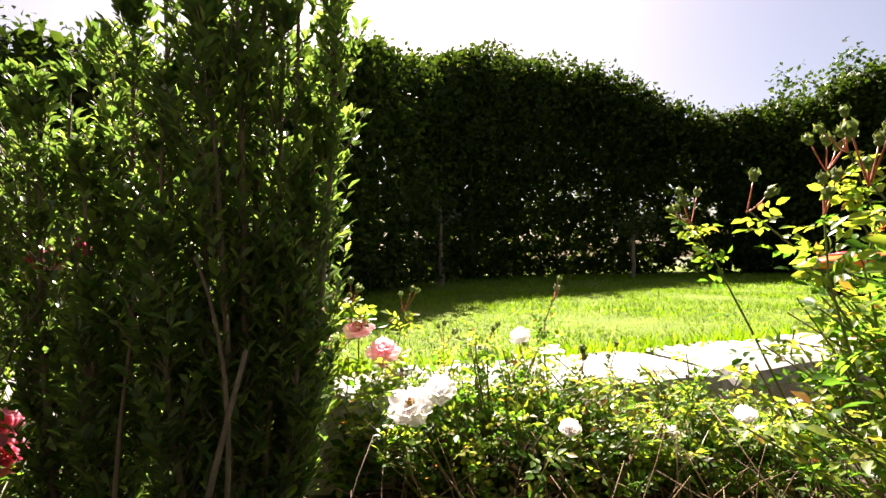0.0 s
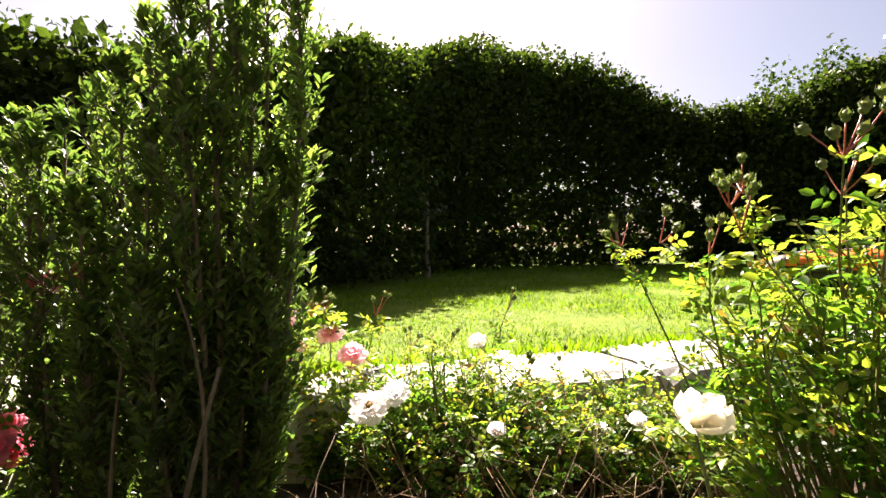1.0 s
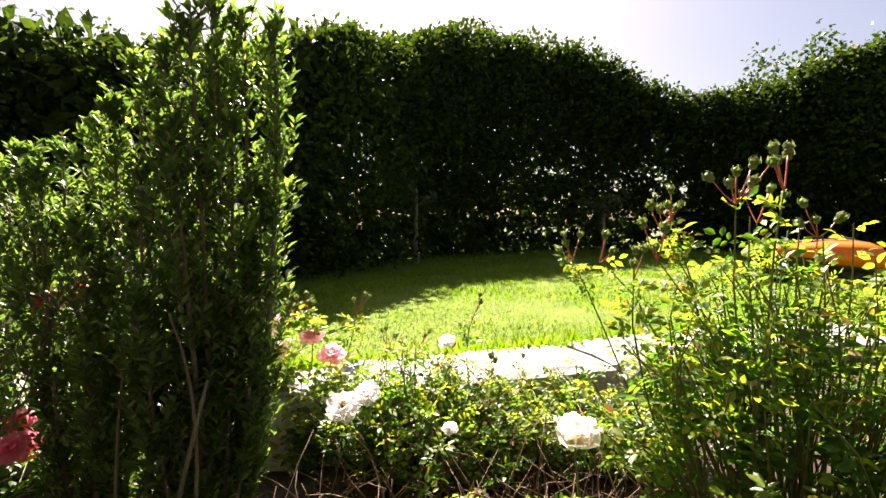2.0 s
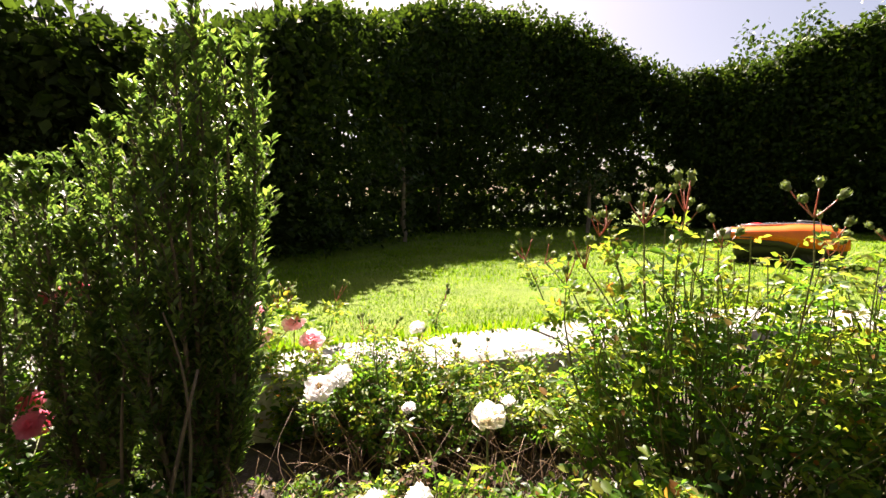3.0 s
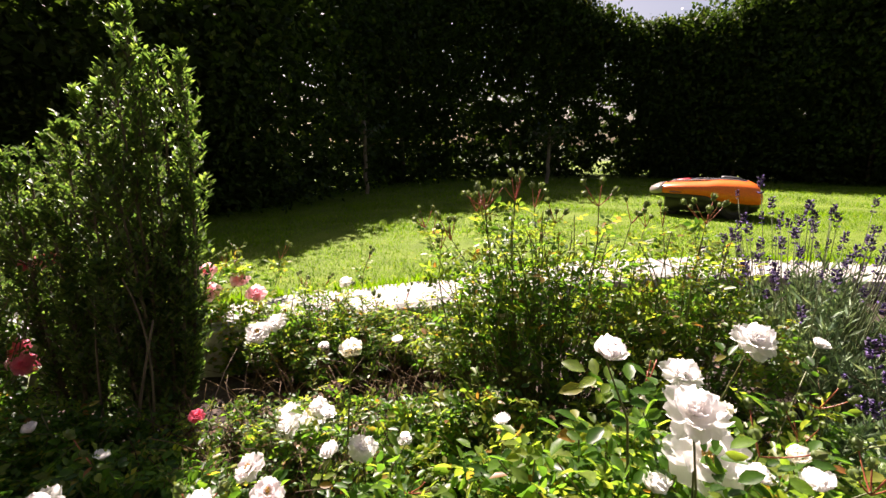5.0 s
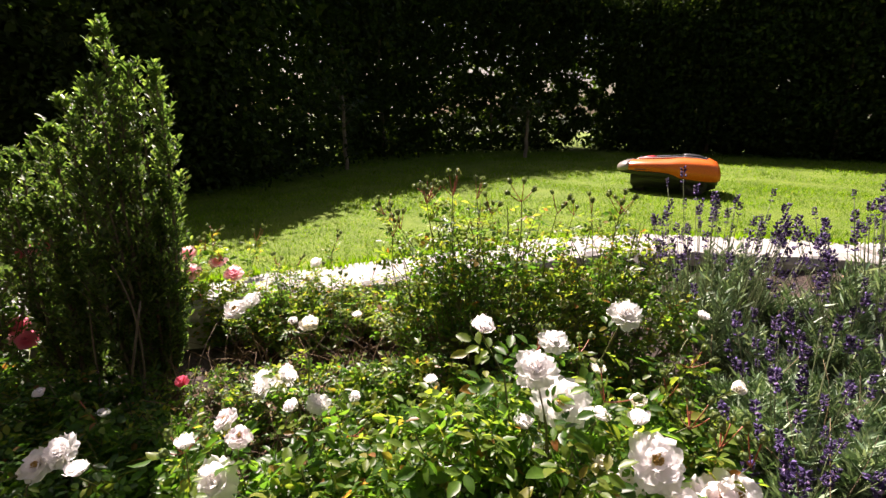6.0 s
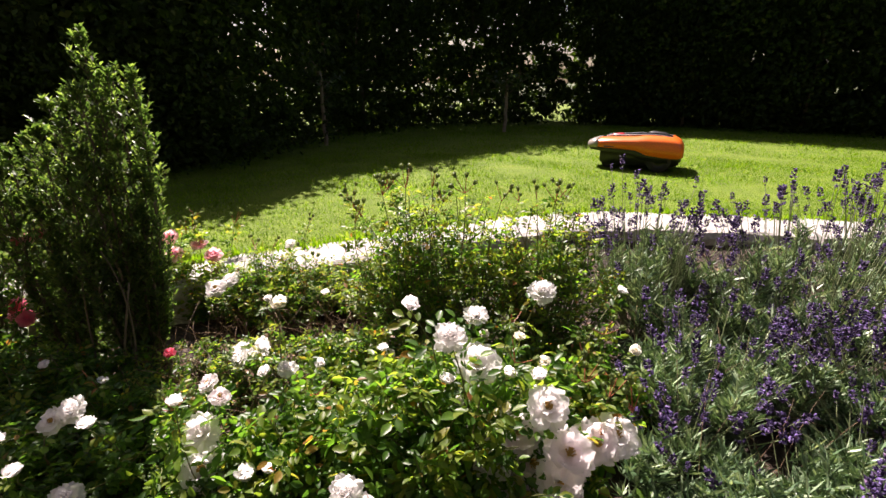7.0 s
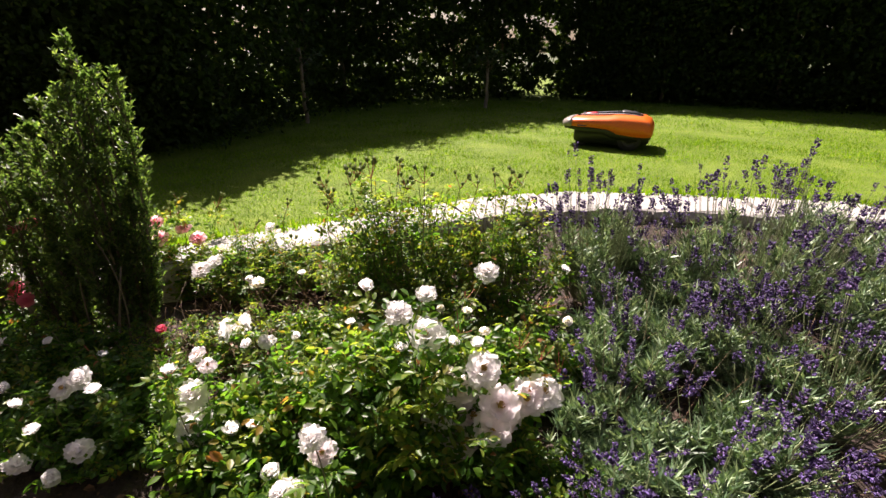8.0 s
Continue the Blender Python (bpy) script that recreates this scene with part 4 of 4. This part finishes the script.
rose_bush("leafy rose bush between the roses and the lavender", 1.06, 1.04, 0.17, 0.18, 0.08, 64, [(1.13, 0.9, 0.12, 0.015, "cream")], [(1.1, 1.0, 0.13, 3)], 62, 0.3, 0.019)
rose_bush("leafy rose bush in the shade at the front of the bed", -0.25, 0.82, 0.26, 0.2, 0.02, 80, [(-0.12, 0.62, 0.03, 0.016, "half"), (-0.2, 0.7, 0.04, 0.017, "white")], (), 63, 0.1, 0.02)
rose_bush("leafy rose bush at the front of the bed", 0.34, 0.42, 0.26, 0.18, -0.03, 60, [(0.25, 0.46, -0.01, 0.016, "half")], (), 64, 0.1, 0.021)
rose_bush("low rose bush below the budding roses", 0.60, 1.01, 0.2, 0.14, 0.11, 78, (), (), 65, 0.3, 0.019)


rose_bush("low dry rose bush at the foot of the evergreen shrub", 0.1, 1.06, 0.16, 0.14, 0.01, 44, [(0.12, 0.98, 0.03, 0.012, "red")], (), 66, 0.15, 0.014, 9, 0.2, 0.45)


rose_bush("low leafy rose bush under the white flower cluster", 1.06, 0.6, 0.15, 0.13, -0.03, 50, (), (), 67, 0.15, 0.02)


rose_bush("low leafy rose bush in front of the budding roses", 0.86, 1.03, 0.17, 0.13, 0.1, 60, [(0.84, 0.98, 0.1, 0.014, "cream")], [(0.9, 1.0, 0.15, 3)], 68, 0.3, 0.019)
rose_bush("shaded low rose bush at the foot of the shrubs", -0.16, 0.98, 0.24, 0.14, 0.05, 80, [(-0.1, 0.9, 0.04, 0.014, "half"), (-0.2, 0.88, 0.05, 0.015, "white")], (), 69, 0.1, 0.017)


def dry_stalks():
    """Old bare stalks standing and lying between the roses."""
    rng = np.random.default_rng(88)
    h = Heap()
    for _ in range(480):
        x, y = rng.uniform(0.02, 0.62), rng.uniform(0.88, 1.46)
        s = np.array([x, y, SOIL - 0.005])
        e = s + np.array([*rng.normal(0, 0.07, 2), rng.uniform(0.03, 0.16)])
        tube(h, bezier(s, (s + e) / 2 + np.array([*rng.normal(0, 0.02, 2), 0.02]), e, 5), 0.0014, 0.0005, 5)
    for _ in range(160):
        x, y = rng.uniform(1.2, 2.1), rng.uniform(0.75, 1.5)
        s = np.array([x, y, SOIL + rng.uniform(0.0, 0.06)])
        e = s + np.array([rng.normal(0.03, 0.09), rng.normal(0, 0.09), rng.uniform(0.06, 0.17)])
        tube(h, bezier(s, (s + e) / 2 + np.array([*rng.normal(0, 0.02, 2), 0.03]), e, 5), 0.0008, 0.0004, 5)
    tagged(new("dry_stalks", h.mesh("dry_stalks", M_STRAW)), "thin dry tan stalks between the roses and lavender", "dry stalks", kind="stuff")


dry_stalks()


# ---- lavender ----
def spike_mesh(seed):
    rng = np.random.default_rng(seed)
    h = Heap()
    dia = (np.array([[0, 0, 0], [0.28, 0, 0.45], [0, 0.28, 0.45], [-0.28, 0, 0.45], [0, -0.28, 0.45], [0, 0, 1.0]]),
           {3: np.array([[0, 2, 1], [0, 3, 2], [0, 4, 3], [0, 1, 4], [1, 2, 5], [2, 3, 5], [3, 4, 5], [4, 1, 5]])})
    for k in range(8):
        z = k / 7 if k else -0.35
        n = 4 if k < 6 else 3
        a = rng.uniform(0, 6.28, n)
        r = 0.10 * (1.25 - 0.75 * abs(z - 0.35))
        out = np.stack([np.cos(a), np.sin(a), np.full(n, 0.9)], -1)
        loc = np.stack([np.cos(a) * r * 0.5, np.sin(a) * r * 0.5, np.full(n, z)], -1) + rng.normal(0, 0.012, (n, 3))
        y = unit(out)
        x = unit(np.cross(y, np.array([[0, 0, 1.0]])))
        m = np.stack([x, np.cross(y, x), y], -1) * rng.uniform(0.22, 0.34, n)[:, None, None]
        h.swarm(dia, m, loc)
    return h.mesh("flower_spike", M_LAV, False)


SPIKES = [spike_mesh(k) for k in (1, 2, 3, 4)]


def lavender(label, cx, cy, rx, ry, top, n_spikes, n_leaf, seed, spikes=(), rise=0.14, lean=(0, 0)):
    rng = np.random.default_rng(seed)
    root = thing("lavender", label, "lavender", cx, cy, SOIL, "lavender plants in the bed")
    shoots, leaf = Heap(), Heap()
    n_leaf, n_spikes = int(n_leaf * 3.4), int(n_spikes * 1.35)
    H = top - SOIL
    heads = [np.array([a - cx, b - cy, c - SOIL]) for a, b, c in spikes]
    for k in range(n_spikes):
        if k % 5 == 0:
            u0, a0 = math.sqrt(rng.uniform(0, 1)), rng.uniform(0, 6.28)
        u, a = min(1.1, abs(u0 + rng.normal(0, 0.16))), a0 + rng.normal(0, 0.3)
        heads.append(np.array([math.cos(a) * rx * u * 1.15 + lean[0], math.sin(a) * ry * u * 1.15 + lean[1], H * (1 - 0.35 * u * u) + rise * rng.uniform(-0.1, 1.05)]))
    for e in heads:
        s = np.array([e[0] * 0.45 - lean[0] * 0.4, e[1] * 0.45 - lean[1] * 0.4, 0.02])
        pts = bezier(s, np.array([e[0] * 0.8, e[1] * 0.8, e[2] * 0.6]), e, 7)
        st = Heap()
        tube(st, pts, 0.0011, 0.0008, 5)
        part("stem", st.mesh("lavender_stem", M_STEM), root)
        f = Vector(pts[-1] - pts[-2])
        sc = rng.uniform(0.014, 0.034)
        part("flower_spike", SPIKES[int(rng.integers(4))], root, "", Matrix.Translation(Vector(e)) @ f.to_track_quat("Z", "Y").to_matrix().to_4x4() @ Matrix.Diagonal((sc * 1.25, sc * 1.25, sc, 1)))
    spots = [(math.sqrt(rng.uniform(0.02, 1)), rng.uniform(0, 6.28)) for _ in range(16)]
    for k in range(n_leaf // 26):
        u, a = spots[int(rng.integers(16))]
        e = np.array([math.cos(a) * rx * u + rng.normal(0, 0.022), math.sin(a) * ry * u + rng.normal(0, 0.022), H * (1 - 0.5 * u * u) * rng.uniform(0.4, 1.1)])
        s = np.array([e[0] * 0.5, e[1] * 0.5, 0.0])
        pts = bezier(s, np.array([e[0] * 0.85, e[1] * 0.85, e[2] * 0.5]), e, 7)
        tube(shoots, pts[::2], 0.0012, 0.0008, 3)
        n = 26
        t = rng.uniform(0.3, 1.0, n)
        loc = np.stack([np.interp(t, np.linspace(0, 1, 7), pts[:, c]) for c in range(3)], -1)
        b = rng.uniform(0, 6.28, n)
        d = np.stack([np.cos(b), np.sin(b), rng.uniform(0.4, 1.8, n)], -1)
        leaf.swarm(NEEDLE, frames(d, rng.normal(0, 1, (n, 3)), rng.uniform(0.02, 0.044, n)), loc)
    part("shoot_growth", shoots.mesh("lavender_shoots", M_STEM), root)["kind"] = "stuff"
    part("foliage", leaf.mesh("lavender_foliage", M_LAV_LEAF), root)["kind"] = "stuff"


lavender("flowering lavender with grey green leaves by the edging", 1.36, 1.42, 0.2, 0.24, 0.2, 80, 4200, 71,
         [(1.29, 1.694, 0.338), (1.455, 1.445, 0.34), (1.368, 1.665, 0.306), (1.285, 1.577, 0.37)])
lavender("flowering lavender with tall purple spikes", 1.76, 1.3, 0.26, 0.26, 0.25, 90, 4600, 72,
         [(1.6, 1.255, 0.368), (1.682, 1.238, 0.39), (1.72, 1.167, 0.393), (1.817, 1.231, 0.452)])
lavender("low spreading lavender in flower", 1.32, 0.98, 0.2, 0.2, 0.05, 44, 5600, 73, [(1.403, 0.921, 0.088)], 0.12)
lavender("low spreading lavender in flower", 1.36, 0.62, 0.22, 0.18, -0.01, 40, 4200, 74, [(1.235, 0.718, -0.038), (1.147, 0.74, 0.012)], 0.09)
lavender("small lavender in flower among the larger plants", 1.55, 1.0, 0.15, 0.15, 0.06, 26, 3400, 79, (), 0.12)
lavender("small lavender in flower among the larger plants", 1.5, 0.72, 0.15, 0.15, 0.0, 40, 1900, 80, (), 0.11)
lavender("dense dark lavender in flower at the front of the bed", 1.72, 0.82, 0.25, 0.25, 0.06, 90, 3000, 75, (), 0.14)
lavender("lavender in flower at the front of the bed", 1.13, 0.44, 0.22, 0.18, -0.04, 40, 4000, 76, (), 0.08)
lavender("small lavender in flower among the larger plants", 1.56, 1.24, 0.15, 0.16, 0.06, 26, 2800, 81, (), 0.13)
lavender("small low lavender beside the white roses", 1.2, 0.8, 0.13, 0.15, -0.02, 14, 2400, 82, (), 0.09)
lavender("lavender with purple spikes beside the edging", 2.2, 1.55, 0.28, 0.24, 0.2, 60, 3600, 77, (), 0.16)
lavender("lavender with purple spikes further along the bed", 2.15, 1.05, 0.28, 0.26, 0.16, 60, 3600, 78, (), 0.15)


# ---- robot mower ----
def loft(name, stations, material, n=14, power=2.6, floor=True):
    """Sections along x: (x, half width, bottom, top). The arch over each is a rounded box."""
    h = Heap()
    th = np.linspace(0, np.pi, n)
    rows = []
    for x, w, z0, z1 in stations:
        c, s = np.cos(th), np.sin(th)
        y = w * np.sign(c) * np.abs(c) ** (2 / power)
        z = z0 + (z1 - z0) * np.abs(s) ** (2 / power)
        rows.append(np.stack([np.full(n, x), y, z], -1))
    k = len(rows)
    v = np.concatenate(rows)
    q = [(a * n + b, (a + 1) * n + b, (a + 1) * n + b + 1, a * n + b + 1) for a in range(k - 1) for b in range(n - 1)]
    q += [(a * n, a * n + n - 1, (a + 1) * n + n - 1, (a + 1) * n) for a in range(k - 1)]
    h.put(v, {4: np.array(q), n: np.array([list(range(n)), list(range((k - 1) * n + n - 1, (k - 1) * n - 1, -1))])})
    return h.mesh(name, material)


def wheel_mesh(name, r, w, material):
    h = Heap()
    n = 40
    prof = [(-w / 2, r * 0.55), (-w / 2, r * 0.88), (-w * 0.42, r * 0.96), (-w * 0.2, r), (w * 0.2, r), (w * 0.42, r * 0.96), (w / 2, r * 0.88), (w / 2, r * 0.55)]
    v = []
    for a in range(n):
        t = 6.283185 * a / n
        k = 1.0 if a % 2 else 0.955
        v += [(rr * (k if rr > r * 0.9 else 1) * math.cos(t), y, rr * (k if rr > r * 0.9 else 1) * math.sin(t)) for y, rr in prof]
    m = len(prof)
    q = [(a * m + b, a * m + b + 1, ((a + 1) % n) * m + b + 1, ((a + 1) % n) * m + b) for a in range(n) for b in range(m)]
    q = [(a, b if b // m == a // m else b, c, d) for a, b, c, d in q if (b % m) != 0]
    h.put(v, {4: np.array(q)})
    return h.mesh(name, material)


def rim_mesh(name, r, w, material):
    h = Heap()
    n = 30
    prof = [(-w * 0.45, r * 0.6), (-w * 0.3, r * 0.5), (-w * 0.3, r * 0.2), (-w * 0.5, r * 0.16), (-w * 0.5, 0.001)]
    v = [(rr * math.cos(6.283185 * a / n), y, rr * math.sin(6.283185 * a / n)) for a in range(n) for y, rr in prof]
    m = len(prof)
    q = [(a * m + b, a * m + b + 1, ((a + 1) % n) * m + b + 1, ((a + 1) % n) * m + b) for a in range(n) for b in range(m - 1)]
    h.put(v, {4: np.array(q)})
    return h.mesh(name, material)


def mower(x, y, turn):
    root = thing("robot_mower", "orange and black robot mower standing on the lawn", "robot mower", x, y, 0.0)
    root.rotation_euler = (0, 0, radians(turn))
    # nose towards -x
    part("chassis", loft("chassis", [(-0.235, 0.10, 0.06, 0.15), (-0.22, 0.15, 0.045, 0.165), (-0.1, 0.17, 0.04, 0.18), (0.1, 0.18, 0.04, 0.19), (0.28, 0.18, 0.045, 0.16), (0.325, 0.15, 0.06, 0.14)], M_BLACK, 14, 5), root, "matt black chassis")
    part("skirt", loft("skirt", [(-0.325, 0.05, 0.145, 0.172), (-0.305, 0.13, 0.135, 0.182), (-0.2, 0.185, 0.13, 0.19), (0.0, 0.205, 0.115, 0.19), (0.06, 0.21, 0.09, 0.19), (0.2, 0.212, 0.075, 0.18), (0.3, 0.19, 0.075, 0.15), (0.335, 0.13, 0.08, 0.13)], M_BLACK, 16, 5), root, "black bumper skirt")
    part("shell", loft("shell", [(-0.33, 0.035, 0.163, 0.182), (-0.315, 0.10, 0.160, 0.197), (-0.29, 0.14, 0.158, 0.210), (-0.2, 0.185, 0.158, 0.228), (-0.08, 0.202, 0.158, 0.236), (0.02, 0.208, 0.152, 0.244),
                                 (0.06, 0.212, 0.140, 0.252), (0.10, 0.215, 0.122, 0.256), (0.2, 0.215, 0.112, 0.254), (0.27, 0.210, 0.108, 0.245), (0.315, 0.198, 0.108, 0.224), (0.338, 0.178, 0.11, 0.19), (0.346, 0.15, 0.118, 0.16)], M_ORANGE, 20, 4.2), root, "glossy orange plastic shell")
    part("top_cover", loft("top_cover", [(-0.235, 0.03, 0.205, 0.228), (-0.2, 0.05, 0.21, 0.236), (-0.08, 0.07, 0.22, 0.248), (0.04, 0.082, 0.23, 0.262), (0.13, 0.086, 0.235, 0.267), (0.2, 0.082, 0.225, 0.262), (0.26, 0.074, 0.2, 0.247), (0.3, 0.06, 0.175, 0.222), (0.325, 0.045, 0.16, 0.195)], M_GLOSS, 16, 4), root, "gloss black top cover")
    for side in (-1, 1):
        h = Heap()
        pts = [(-0.2, 0.052, 0.236), (-0.08, 0.073, 0.245), (0.04, 0.085, 0.255), (0.13, 0.089, 0.259), (0.2, 0.085, 0.255), (0.26, 0.077, 0.242), (0.3, 0.063, 0.219)]
        tube(h, [np.array([a, side * b, c]) for a, b, c in pts], 0.0045, 0.0045, 7)
        part("trim", h.mesh("trim", M_SILVER), root, "silver trim strip")
        h = Heap()
        tube(h, [np.array([a, side * 0.192, 0.168]) for a in (-0.2, 0.0)], 0.004, 0.004, 6)
        part("seam", h.mesh("seam", M_BLACK), root, "black seam line")
        w = part("wheel", wheel_mesh("wheel", 0.09, 0.045, M_RUBBER), root, "", pose(0.19, side * 0.178, 0.086))
        part("rim", rim_mesh("rim", 0.086, 0.045 * (1 if side < 0 else -1), M_BLACK), w)
        c = part("front_wheel", wheel_mesh("front_wheel", 0.045, 0.035, M_RUBBER), root, "", pose(-0.17, side * 0.11, 0.041))
        part("rim", rim_mesh("front_rim", 0.043, 0.035 * (1 if side < 0 else -1), M_BLACK), c)
    part("display", loft("display", [(0.10, 0.05, 0.262, 0.2745), (0.12, 0.06, 0.262, 0.2765), (0.2, 0.06, 0.25, 0.27), (0.235, 0.05, 0.235, 0.256)], M_BLACK, 10, 6), root, "black control panel")
    part("stop_button", loft("stop_button", [(-0.17, 0.022, 0.23, 0.243), (-0.15, 0.036, 0.232, 0.25), (-0.1, 0.038, 0.24, 0.256), (-0.08, 0.03, 0.242, 0.252)], M_REDP, 12, 3), root, "red stop button")
    part("nose_cap", loft("nose_cap", [(-0.345, 0.03, 0.150, 0.176), (-0.335, 0.075, 0.147, 0.190), (-0.315, 0.118, 0.147, 0.2025), (-0.285, 0.15, 0.15, 0.2145), (-0.25, 0.168, 0.157, 0.2215)], M_LAMP, 16, 4.2), root, "pale grey nose cap")


mower(2.09, 3.78, -24.0)
